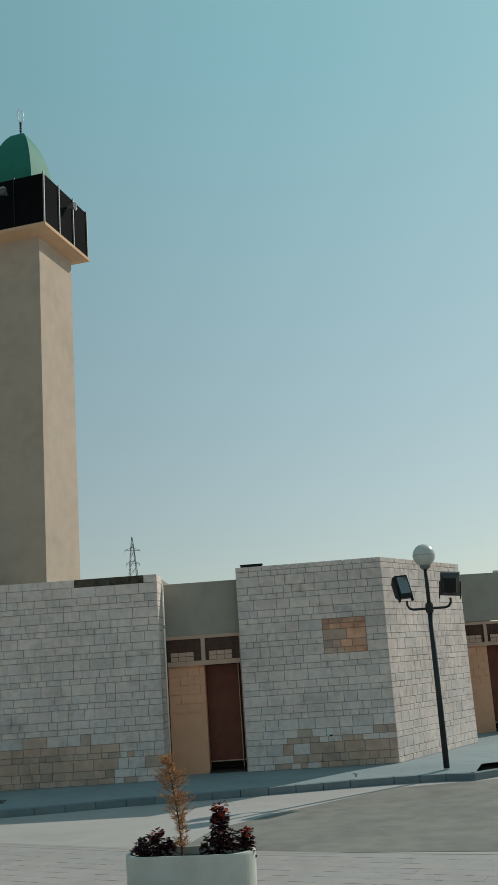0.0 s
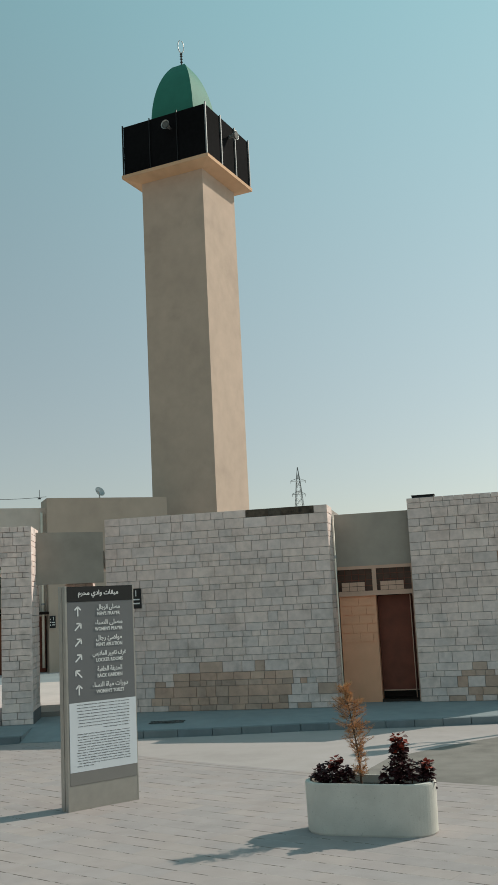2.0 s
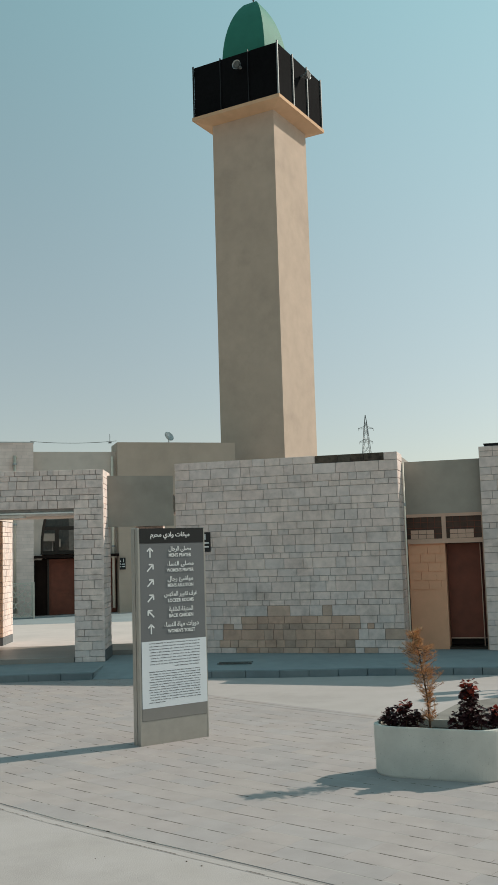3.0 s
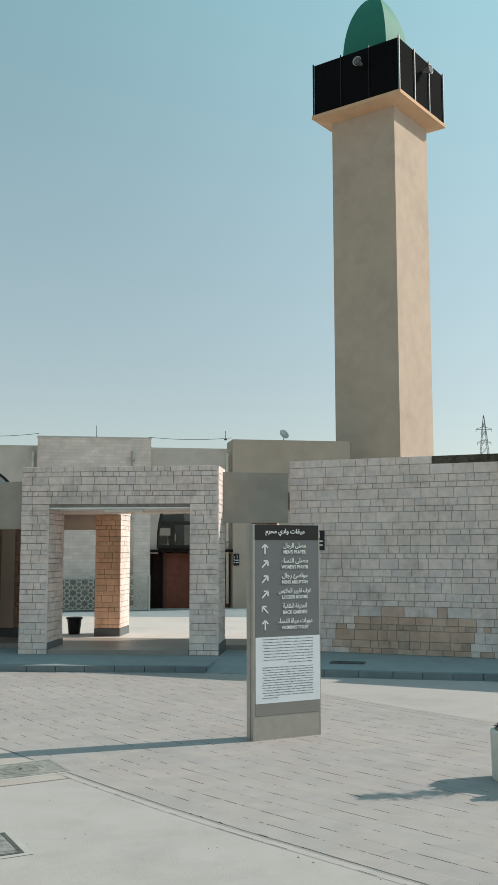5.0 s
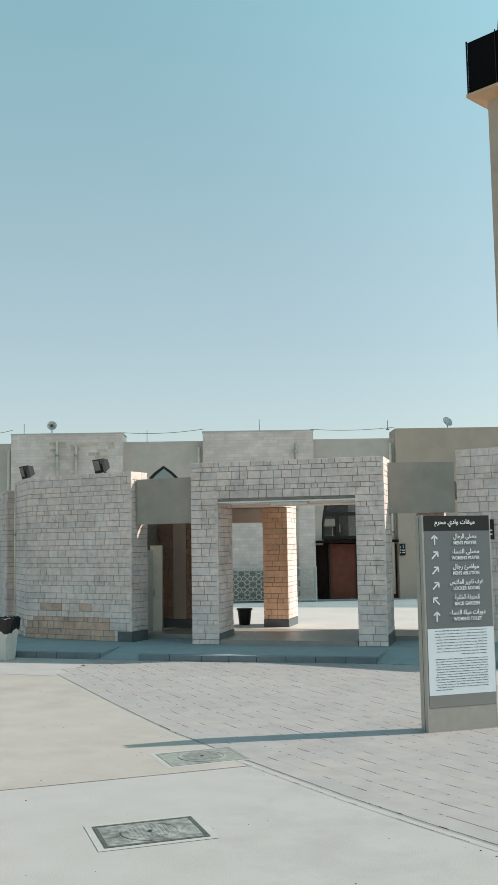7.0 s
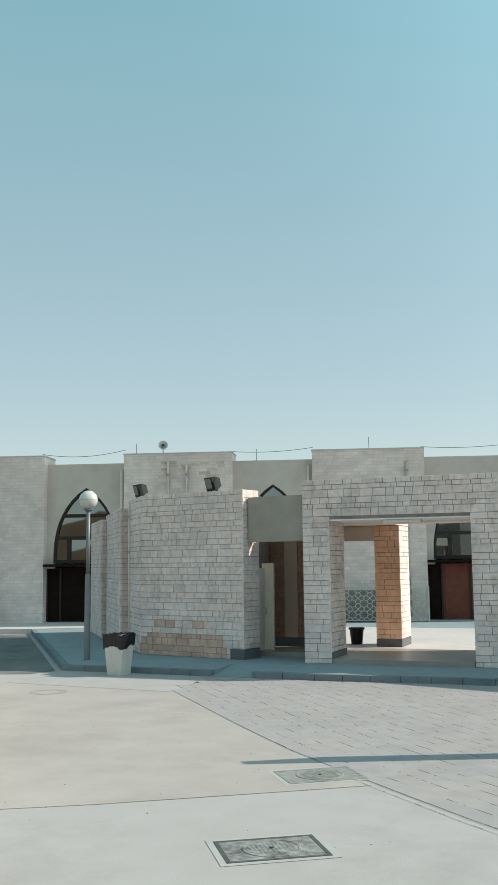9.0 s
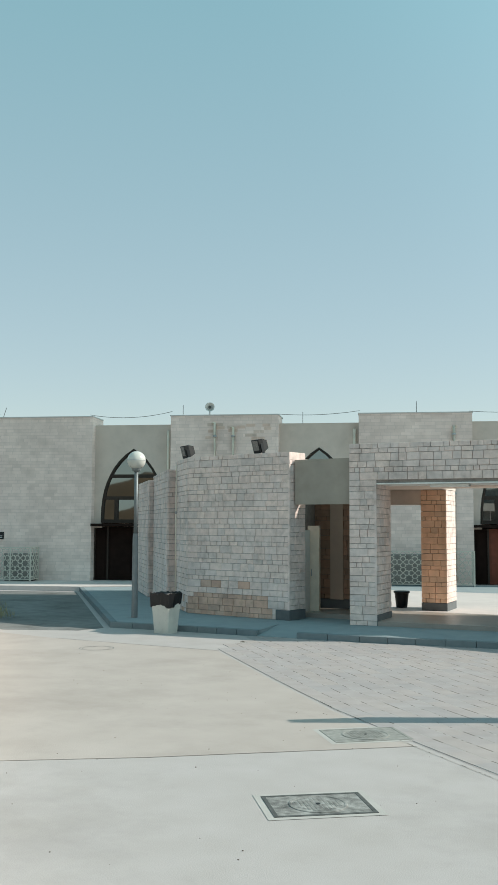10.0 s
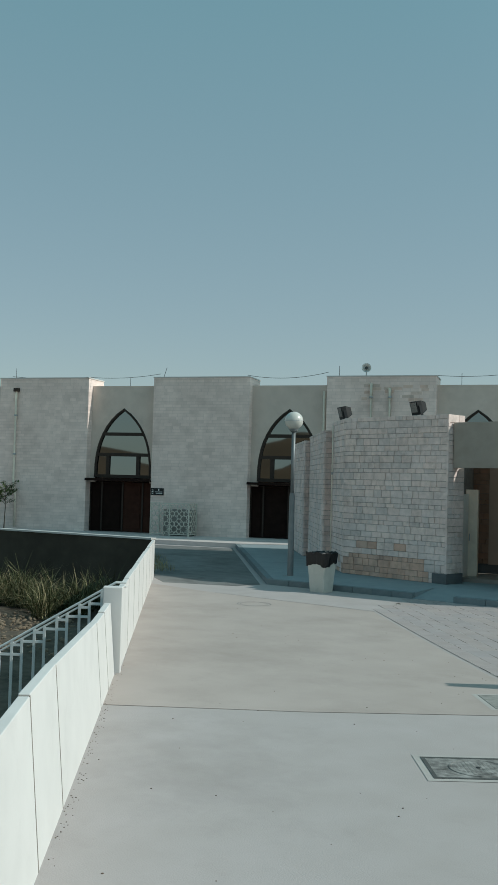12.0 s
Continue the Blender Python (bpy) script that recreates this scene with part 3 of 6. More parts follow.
tagged(part("ceiling_light", bm, HORNWHITE, m=pm), "white linear ceiling light under the gateway soffit", "ceiling light")


def column(x, y, w, d, seed, front, label):
    bm = bmesh.new()
    box(bm, 0.043, w - 0.043, 0.043, d - 0.043, 0.1, 2.95)
    ob = tagged(part("column", bm, MORTAR, m=pm @ at(x, y)), label, "column", "portico columns")
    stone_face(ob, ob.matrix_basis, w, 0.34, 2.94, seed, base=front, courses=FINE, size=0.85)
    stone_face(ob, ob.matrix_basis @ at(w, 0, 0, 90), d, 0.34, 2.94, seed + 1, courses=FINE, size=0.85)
    boxpart("plinth", (0.0, w, 0.0, d, 0.1, 0.335), DARKPLINTH, ob, "dark grey plinth")
    return ob


boxpart("back_beam", (-1.4, 0.5, 3.9, 4.3, 2.6, 2.94), HALL_PLASTER, portal, "plain beige back beam")
column(0.5, 3.85, 0.6, 1.0, 31, STONE_BOUNCE, "square stone column, front tinted warm for bounced light, sunlit at one side")
column(4.22, 2.6, 0.6, 0.6, 33, STONE, "square column of grey stone blocks with dark plinth")

# passage beside the gateway: inner stone wall and added shading slab, an open white door leaf
inner_wall, im, il = wall("wall_passage", (-14.2, 18.35), (-12.2, 18.92), 0.1, 3.2, 0.25, MORTAR, "shaded stone wall inside the passage")
# Unseen slab, added to keep daylight off the inner wall.
bm = bmesh.new()
poly_slab(bm, [(-13.75, 17.75), (-11.75, 18.3), (-12.0, 19.1), (-14.2, 18.5)], 3.2, 3.4)
tagged(part("passage_shade_slab", bm, HALL_PLASTER), "added slab that shades the passage wall", "ceiling", kind="structure")

boxpart("plinth", (0, il, -0.004, 0.042, 0.1, 0.41), DARKPLINTH, inner_wall)
boxpart("pilaster", (1.0, 1.31, -0.03, 0.04, 0.41, 3.19), BEIGE, inner_wall, "smooth tan pilaster")
boxpart("side_panel", (-0.27, -0.03, 1.07, 2.9, 0.1, 2.94), BEIGE, portal, "smooth tan wall beside the passage")

# ---- prayer hall ----
HANG = 31.75
hm = at(-23.84, 24.53, 0, HANG)
BAYS = [(-20.0, -16.25), (-13.35, -9.55), (-6.88, -3.15), (-0.31, 3.5), (6.27, 10.08)]
RECESS = [(-16.25, -13.35), (-9.55, -6.88), (-3.15, -0.31), (3.5, 6.27), (10.08, 12.92)]
bm = bmesh.new()
box(bm, -26, 17.2, 0.66, 12, 0.0, 5.6)
hall = tagged(part("hall_body", bm, HALL_PLASTER, m=hm), "long flat-roofed prayer hall of pale stone", "building", kind="structure")
for a, b in BAYS:
    bm = bmesh.new()
    box(bm, a, b, 0.0, 1.3, 0.1, 5.93)
    part("bay", bm, HALL_STONE, hall, "projecting bay of fine pale limestone courses")
    boxpart("coping", (a - 0.02, b + 0.02, -0.02, 1.32, 5.93, 5.97), WHITE, hall)
bm = bmesh.new()
box(bm, 12.92, 17.15, 0.0, 1.3, 0.1, 5.97)
part("bay", bm, BEIGE, hall, "plain beige rendered end bay")

# stained and patched courses high on one bay
rnd = random.Random(41)
for s0, s1, z0, z1 in ((0.95, 1.5, 5.1, 5.62), (2.3, 3.05, 4.95, 5.55), (1.75, 2.1, 5.35, 5.6)):
    z = z0
    while z < z1:
        q = s0 + rnd.uniform(-0.1, 0.1)
        while q < s1:
            w = rnd.uniform(0.16, 0.34)
            if rnd.random() < 0.45:
                boxpart("facing_block", (q + 0.006, q + w - 0.006, -0.006, 0.02, z + 0.006, z + 0.109), FACING_STAIN, hall)
            q += w
        z += 0.115

ARCH = [(2.18, 1.13), (2.7, 1.12), (3.05, 1.08), (3.35, 1.02), (3.6, 0.94), (3.85, 0.83), (4.1, 0.69), (4.35, 0.5), (4.57, 0.28), (4.78, 0.0)]


def hall_recess(a, b, warm=DOORDIM):
    c, y0, y1 = (a + b) / 2, 0.35, 0.6
    bm = bmesh.new()
    box(bm, a, c - 1.13, y0, y1, 2.0, 2.18)
    box(bm, c + 1.13, b, y0, y1, 2.0, 2.18)
    for (z0, w0), (z1, w1) in zip(ARCH, ARCH[1:]):
        for sgn, edge in ((-1, a), (1, b)):
            q = [(edge, z0), (c + sgn * w0, z0), (c + sgn * w1, z1), (edge, z1)]
            f = [bm.verts.new((x, y0, z)) for x, z in q]
            k = [bm.verts.new((x, y1, z)) for x, z in q]
            bm.faces.new(f)
            bm.faces.new(k[::-1])
            bm.faces.new((f[1], f[2], k[2], k[1]))
    box(bm, a, b, y0, y1, 4.78, 5.67)
    part("recess_wall", bm, HALL_PLASTER, hall, "plain pale rendered recess")
    win = thing("window_arch", hm @ Matrix.Translation((c, 0.4, 0)), "pointed arched window with dark frame reflecting hills", "window", "hall windows", "structure")
    bm = bmesh.new()
    tube(bm, [(-w, -0.02, z) for z, w in ARCH] + [(w, -0.02, z) for z, w in ARCH[::-1][1:]], 0.055, 6)
    part("window_frame", bm, DARKFRAME, win)
    for z, w in ((3.84, 0.83), (3.06, 1.08), (2.24, 1.13)):
        boxpart("transom", (-w, w, -0.05, 0.04, z - 0.06, z + 0.06), DARKFRAME, win)
    for x in (-0.62, 0.62):
        boxpart("mullion", (x - 0.065, x + 0.065, -0.045, 0.035, 2.28, 3.02), DARKFRAME, win)
    for x0, x1, lean in ((-1.125, -0.68, 0.004), (-0.56, 0.56, 0.012), (0.68, 1.095, 0.004)):
        bm = bmesh.new()
        bm.faces.new([bm.verts.new(q) for q in ((x0, 0.02, 2.28), (x1, 0.02, 2.28), (x1, 0.02 + lean, 3.02), (x0, 0.02 + lean, 3.02))])
        part("pane", bm, GLASS, win)
    for z0, z1 in ((3.88, 4.78), (3.1, 3.8)):
        bm = bmesh.new()
        rows = [(z, w) for z, w in ARCH if z0 < z < z1]
        wid = lambda z: np.interp(z, [q[0] for q in ARCH], [q[1] for q in ARCH])
        rows = [(z0, float(wid(z0)))] + rows + [(z1, float(wid(z1)))]
        left = [bm.verts.new((-w, 0.02, z)) for z, w in rows]
        right = [bm.verts.new((w + 1e-3, 0.02, z)) for z, w in rows]
        for i in range(len(rows) - 1):
            bm.faces.new((left[i], right[i], right[i + 1], left[i + 1]))
        part("pane", bm, GLASS, win)
    door = thing("door_hall", hm @ Matrix.Translation((c, 0.0, 0)), "brown panelled double door, darkened for shade, under a flat canopy", "door", "hall doors", "structure")
    w = (b - a) / 2
    boxpart("canopy", (-w + 0.01, w - 0.01, -0.12, 0.5, 2.06, 2.15), DOORSHADE, door, "dark red-brown flat canopy")
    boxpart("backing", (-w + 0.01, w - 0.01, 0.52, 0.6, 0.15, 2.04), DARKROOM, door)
    for x0, x1 in ((-w + 0.02, -w + 0.5), (-w + 0.5, 0.02), (0.02, w - 0.5), (w - 0.5, w - 0.02)):
        # Left leaves near black, right ones dimmed: recess shade in the colour.
        leafm = warm if x0 > (-0.1 if warm is DOORDIM else -w + 0.3) else DOORSHADE
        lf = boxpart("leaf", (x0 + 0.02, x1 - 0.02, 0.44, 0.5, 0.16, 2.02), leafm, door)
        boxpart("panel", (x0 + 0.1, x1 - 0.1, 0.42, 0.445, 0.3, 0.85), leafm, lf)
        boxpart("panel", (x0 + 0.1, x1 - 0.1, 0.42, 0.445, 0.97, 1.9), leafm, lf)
        boxpart("stile", (x0 - 0.03, x0 + 0.03, 0.40, 0.46, 0.16, 2.03), DARKFRAME, door)


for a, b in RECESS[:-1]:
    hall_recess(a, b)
# The end door, better lit, gets the undimmed red-brown.
hall_recess(*RECESS[-1], DOORRED)

# ---- minaret ----
MC, MANG = (-8.28, 34.79), -15.0
minaret = thing("minaret", at(MC[0] * 1.07, MC[1] * 1.07, -0.148, MANG) @ Matrix.Scale(1.07, 4), "tall square beige minaret with black gallery and green dome", "minaret")
boxpart("shaft", (-1.3, 1.3, -1.3, 1.3, 0.0, 18.15), BEIGE, minaret, "beige rendered square shaft")
boxpart("corbel", (-1.85, 1.85, -1.85, 1.85, 18.15, 18.28), BOUNCE, minaret, "corbel tinted orange for bounced light")
bm = bmesh.new()
vs = []
for hw, z in ((1.3, 18.02), (1.8, 18.15)):
    vs.append([bm.verts.new((x * hw, y * hw, z)) for x, y in ((-1, -1), (1, -1), (1, 1), (-1, 1))])
for k in range(4):
    bm.faces.new((vs[0][k], vs[0][(k + 1) % 4], vs[1][(k + 1) % 4], vs[1][k]))
part("flare", bm, BOUNCE, minaret)
boxpart("parapet_screen", (-1.77, 1.77, -1.77, 1.77, 18.3, 20.25), MESHBLACK, minaret, "black mesh gallery screen")
for k in range(4):
    rot = rz(90 * k)
    for x in (-1.8, -0.6, 0.58, 1.79):
        # Sunlit face's posts coloured paler and drawn wider; the shaded ones black.
        boxpart("post", (x - (0.028 if k == 1 else 0.014), x + (0.028 if k == 1 else 0.014), -1.82, -1.77, 18.28, 20.3), POLE if k == 1 else BLACK, minaret, m=rot)
bm = bmesh.new()
prof = [(0.93 * (1 - (k / 16) ** 2.2) ** 0.6, 20.3 + 2.95 * k / 16) for k in range(16)] + [(0.0, 23.25)]
prof = [(0.91, 20.1)] + prof
rings = [[bm.verts.new((x * (r + 1e-3) - 0.09, y * (r + 1e-3), z)) for x, y in ((-1, -1), (1, -1), (1, 1), (-1, 1))] for r, z in prof]
for r0, r1 in zip(rings, rings[1:]):
    for k in range(4):
        bm.faces.new((r0[k], r0[(k + 1) % 4], r1[(k + 1) % 4], r1[k]))
part("dome", bm, GREEN, minaret, "green four-sided pointed dome")
bm = bmesh.new()
tube(bm, [(-0.09, 0, 23.15), (-0.09, 0, 23.75)], 0.03, 8)
for z in (23.35, 23.48, 23.6, 23.7):
    lathe(bm, [(0.02, z - 0.05), (0.06, z), (0.02, z + 0.05)], 10, Matrix.Translation((-0.09, 0, 0)))
part("finial", bm, POLEDARK, minaret)
bm = bmesh.new()
tube(bm, [(0.13 * math.sin(a), 0, 24.02 - 0.27 * math.cos(a)) for a in [radians(-160 + 320 * i / 20) for i in range(21)]], 0.018, 6)
part("crescent", bm, GALV, minaret, "slim metal crescent", m=Matrix.Translation((-0.09, 0, 0)) @ rz(58))


def horn(parent, m, r=0.2, name="horn_speaker", material=GALV):
    bm = bmesh.new()
    lathe(bm, [(0.05, 0.0), (0.06, 0.12), (0.09, 0.2), (r, 0.36), (r * 1.04, 0.37), (r * 0.95, 0.355), (0.05, 0.18)], 18, Matrix.Identity(4))
    return part(name, bm, material, parent, "grey metal horn loudspeaker", smooth=True, m=m)


def mouth_shade(parent, r):
    bm = bmesh.new()
    # Dark disc that gives the horn's hollow its shade by colour.
    lathe(bm, [(r * 0.2, 0.2), (r * 0.78, 0.345), (r * 0.78, 0.35), (0.0, 0.352)], 16)
    part("mouth_shade", bm, IRON, parent, "dark disc in place of the shade inside the horn")


mouth_shade(horn(minaret, Matrix.Translation((0.27, -1.75, 19.68)) @ Matrix.Rotation(radians(90), 4, "X"), 0.17), 0.17)
mouth_shade(horn(minaret, Matrix.Translation((1.75, 0.1, 19.72)) @ Matrix.Rotation(radians(90), 4, "Y"), 0.17), 0.17)

# ---- low white wall along the lane ----
LA, LB = Vector((-17.85, 12.53)), Vector((4.0, -4.36))
LD = (LB - LA)
lm = at(LA.x, LA.y, 0, math.degrees(math.atan2(LD.y, LD.x)))
low_wall = thing("low_wall", lm, "low white rendered boundary wall of butted panels", "wall", kind="structure")
length = LD.length
post_s = (Vector((-9.13, 5.87)) - LA).length
edges = [0.15, 1.55, 2.9, 4.25, 5.6, 6.95, 8.3, 9.6, post_s - 0.16, post_s + 0.16, 11.9, 12.72, 15.45, 16.47, 17.55, 20.2, 22.8, 25.4, length]


def crest(q):
    """Height of the wall's top along its length."""
    if q < post_s:
        return 0.80 + 0.009 * q
    return float(np.interp(q, (11.5, 12.7, 16.0, 28.0), (0.765, 0.785, 0.935, 0.95)))


def panel_y(q, z):
    """The upright far panels stand a little proud; the near ones lean back to the garden."""
    return 0.07 if q < post_s else 0.03 - 0.085 * z


for i, (a, b) in enumerate(zip(edges, edges[1:])):
    if abs(a - post_s + 0.16) < 0.01:
        continue
    bm = bmesh.new()
    box(bm, a + 0.006, b - 0.006, -0.065, 0.0, -1.2, 0.5, bevel=0.005)
    top = 0.006 * math.sin(i * 2.3)
    for q in bm.verts:
        if q.co.z > 0:
            q.co.z += crest(q.co.x) - 0.5 + top
        q.co.y += panel_y(a + 0.01, q.co.z)
    part("panel", bm, WALLWHITE, low_wall)
    if b > length - 1:
        continue
    bm = bmesh.new()
    box(bm, b - 0.008, b + 0.008, -0.06, 0.0015, -0.2, 0.5)
    for q in bm.verts:
        if q.co.z > 0:
            q.co.z = crest(b - 0.05) - 0.004
        q.co.y += panel_y(a + 0.01, q.co.z)
    part("joint_filler", bm, JOINT, low_wall, "dark open joint")
boxpart("pier", (post_s - 0.08, post_s + 0.08, -0.13, 0.085, -1.2, 0.93), WALLWHITE, low_wall, bevel=0.01)
far_wall, fm, fl = wall("garden_wall", (-45, 3.4), (-17.9, 12.52), -1.3, 0.79, 0.18, SHADERENDER, "retaining wall coloured dark for its shade, with a pale coping")
boxpart("coping", (0, fl, 0.02, 0.22, 0.79, 0.83), WHITE, far_wall)

# ---- totem sign ----
SA, SB = Vector((-4.01, 10.48)), Vector((-3.44, 11.14))
SD = SB - SA
SW, SH = SD.length, 2.41
sm = at(SA.x, SA.y, 0, math.degrees(math.atan2(SD.y, SD.x)))
sign = thing("totem_sign", sm, "tall grey bilingual direction sign with white text panel", "sign")
boxpart("body", (0.015, SW - 0.015, 0.01, 0.15, 0.0, SH - 0.01), ALU, sign, bevel=0.004)
boxpart("side_profile", (-0.012, 0.014, -0.006, 0.06, 0.0, SH), ALU, sign, "brushed metal edge profile", bevel=0.004)
boxpart("side_profile", (-0.012, 0.014, 0.075, 0.155, 0.0, SH), ALU, sign, bevel=0.004)
boxpart("side_profile", (SW - 0.014, SW + 0.004, -0.006, 0.155, 0.0, SH), ALU, sign, bevel=0.004)
boxpart("header_panel", (0.014, SW - 0.014, -0.008, 0.012, SH * 0.928, SH - 0.005), SIGNBLACK, sign, "black title panel")
boxpart("grey_panel", (0.014, SW - 0.014, -0.006, 0.012, SH * 0.112, SH * 0.927), SIGNGREY, sign, "dark grey panel")
boxpart("lower_band", (0.014, SW - 0.014, -0.0075, 0.01, SH * 0.1125, SH * 0.1675), SIGNBAND, sign, "warm grey band")
boxpart("text_panel", (0.018, SW - 0.008, -0.0085, 0.01, SH * 0.168, SH * 0.472), SIGNWHITE, sign, "white panel with small text")
boxpart("base_panel", (0.014, SW - 0.014, -0.004, 0.012, 0.0, SH * 0.111), ALU, sign)
up = Matrix.Rotation(radians(90), 4, "X")
ARABIC = {
    "ا": (0xFE8D, 0xFE8E), "ب": (0xFE8F, 0xFE90, 0xFE91, 0xFE92), "ة": (0xFE93, 0xFE94), "ت": (0xFE95, 0xFE96, 0xFE97, 0xFE98),
    "ج": (0xFE9D, 0xFE9E, 0xFE9F, 0xFEA0), "ح": (0xFEA1, 0xFEA2, 0xFEA3, 0xFEA4), "خ": (0xFEA5, 0xFEA6, 0xFEA7, 0xFEA8),
    "د": (0xFEA9, 0xFEAA), "ر": (0xFEAD, 0xFEAE), "س": (0xFEB1, 0xFEB2, 0xFEB3, 0xFEB4), "ص": (0xFEB9, 0xFEBA, 0xFEBB, 0xFEBC),
    "ض": (0xFEBD, 0xFEBE, 0xFEBF, 0xFEC0), "غ": (0xFECD, 0xFECE, 0xFECF, 0xFED0), "ف": (0xFED1, 0xFED2, 0xFED3, 0xFED4),
    "ق": (0xFED5, 0xFED6, 0xFED7, 0xFED8), "ل": (0xFEDD, 0xFEDE, 0xFEDF, 0xFEE0), "م": (0xFEE1, 0xFEE2, 0xFEE3, 0xFEE4),
    "ن": (0xFEE5, 0xFEE6, 0xFEE7, 0xFEE8), "و": (0xFEED, 0xFEEE), "ى": (0xFEEF, 0xFEF0), "ي": (0xFEF1, 0xFEF2, 0xFEF3, 0xFEF4),
    "ء": (0xFE80,), "ئ": (0xFE89, 0xFE8A, 0xFE8B, 0xFE8C), "ﻻ": (0xFEFB, 0xFEFC),
}


def shaped(words):
    """Arabic letters in their joined forms, in the order in which they stand from left to right."""
    words = words.replace("لا", "ﻻ")
    out = []
    for i, ch in enumerate(words):
        f = ARABIC.get(ch)
        if not f:
            out.append(ch)
            continue
        p = ARABIC.get(words[i - 1]) if i else None
        n = ARABIC.get(words[i + 1]) if i + 1 < len(words) else None
        before = p is not None and len(p) == 4 and len(f) > 1
        after = n is not None and len(n) > 1 and len(f) == 4
        out.append(chr(f[3] if before and after else f[2] if after else f[1] if before else f[0]))
    return "".join(reversed(out))


def on_sign(fx, fz, y=-0.0095):
    return Matrix.Translation((SW * fx, y, SH * fz)) @ up


def fitted(name, body, width, height, fx, fz, parent=sign, material=LETTER, y=-0.0095):
    """Text scaled to a width and letter height."""
    ob = text_part(name, body, 0.1, Matrix.Identity(4), parent, material)
    xs = [v.co.x for v in ob.data.vertices] or [0, 1]
    ys = [v.co.y for v in ob.data.vertices] or [0, 1]
    w, h = max(xs) - min(xs), max(ys) - min(ys)
    off = Matrix.Translation((-(max(xs) + min(xs)) / 2, -(max(ys) + min(ys)) / 2, 0))
    ob.matrix_basis = on_sign(fx, fz, y) @ Matrix.Diagonal((width / max(w, 1e-3), height / max(h, 1e-3), 1, 1)) @ off
    return ob


fitted("title", shaped("ميقات وادي محرم"), 0.52, 0.085, 0.47, 0.963)
ROWS_TEXT = [("مصلى الرجال", "MEN'S PRAYER", 0.30, 90), ("مصلى النساء", "WOMEN'S PRAYER", 0.36, 45), ("مواضئ رجال", "MEN'S ABLUTION", 0.34, 45),
             ("غرف تغيير الملابس", "LOCKER ROOMS", 0.34, 45), ("الحديقة الخلفية", "BACK GARDEN", 0.32, 135), ("دورات مياة النساء", "WOMEN'S TOILET", 0.36, 90)]
for k, (ar, en, w, ang) in enumerate(ROWS_TEXT):
    fz = 0.898 - 0.0712 * k
    fitted("line_arabic", shaped(ar), w * (1.28 if k in (3, 5) else 1.0), 0.07, 0.615, fz)
    fitted("line_english", en, w, 0.042, 0.615, fz - 0.028)
    bm = bmesh.new()
    box(bm, -0.055, 0.055, 0, 0.002, -0.008, 0.008)
    for sg in (1, -1):
        box(bm, -0.055, 0.0, 0, 0.002, -0.008, 0.008, Matrix.Translation((0.052, 0, 0)) @ Matrix.Rotation(radians(45 * sg), 4, "Y"))
    part("arrow", bm, LETTER, sign, "white direction arrow", m=Matrix.Translation((SW * 0.165, -0.0085, SH * (fz - 0.014))) @ Matrix.Rotation(radians(-ang), 4, "Y"))
rnd = random.Random(4)
bm = bmesh.new()
for first, pitch, n, x0, x1, ar in ((0.461, 0.0136, 9, 0.12, 0.88, True), (0.331, 0.0116, 13, 0.12, 0.88, False)):
    for i in range(n):
        z = SH * (first - i * pitch)
        lo, hi = x0 + rnd.uniform(0, 0.03), x1
        if i == n - 1:
            lo, hi = (0.5, x1) if ar else (x0, 0.35)
        x, left = lo, rnd.randint(3, 8)
        while x < hi:
            w = rnd.uniform(0.008, 0.014)
            up_, dn = (rnd.choice((0.003, 0.003, 0.0062, 0.0045)), rnd.choice((0.003, 0.003, 0.0055)))
            vs = [bm.verts.new((SW * q, y, p)) for y in (-0.0095, -0.0084) for q, p in ((x, z - dn), (x + w, z - dn), (x + w, z + up_), (x, z + up_))]
            bm.faces.new(vs[:4])
            for k in range(4):
                bm.faces.new((vs[k], vs[(k + 1) % 4], vs[4 + (k + 1) % 4], vs[4 + k]))
            left -= 1
            x += w + (0.0022 if left else 0.012)
            if not left:
                left = rnd.randint(2, 8)
tagged(part("small_print", bm, INK, sign, "rows of small dark text"), kind="stuff")

# ---- flank of the left-hand block along the lane ----
flank_2 = solid("wall_flank_near", [(-19.53, 19.04), (-16.68, 16.71), (-16.56, 17.15), (-19.2, 19.5)], 0.1, 3.43, "stepped grey limestone flank wall")
flank_3 = solid("wall_flank_far", [(-21.64, 20.49), (-19.46, 18.79), (-19.34, 19.2), (-21.3, 20.9)], 0.1, 3.32, "stepped grey limestone flank wall")

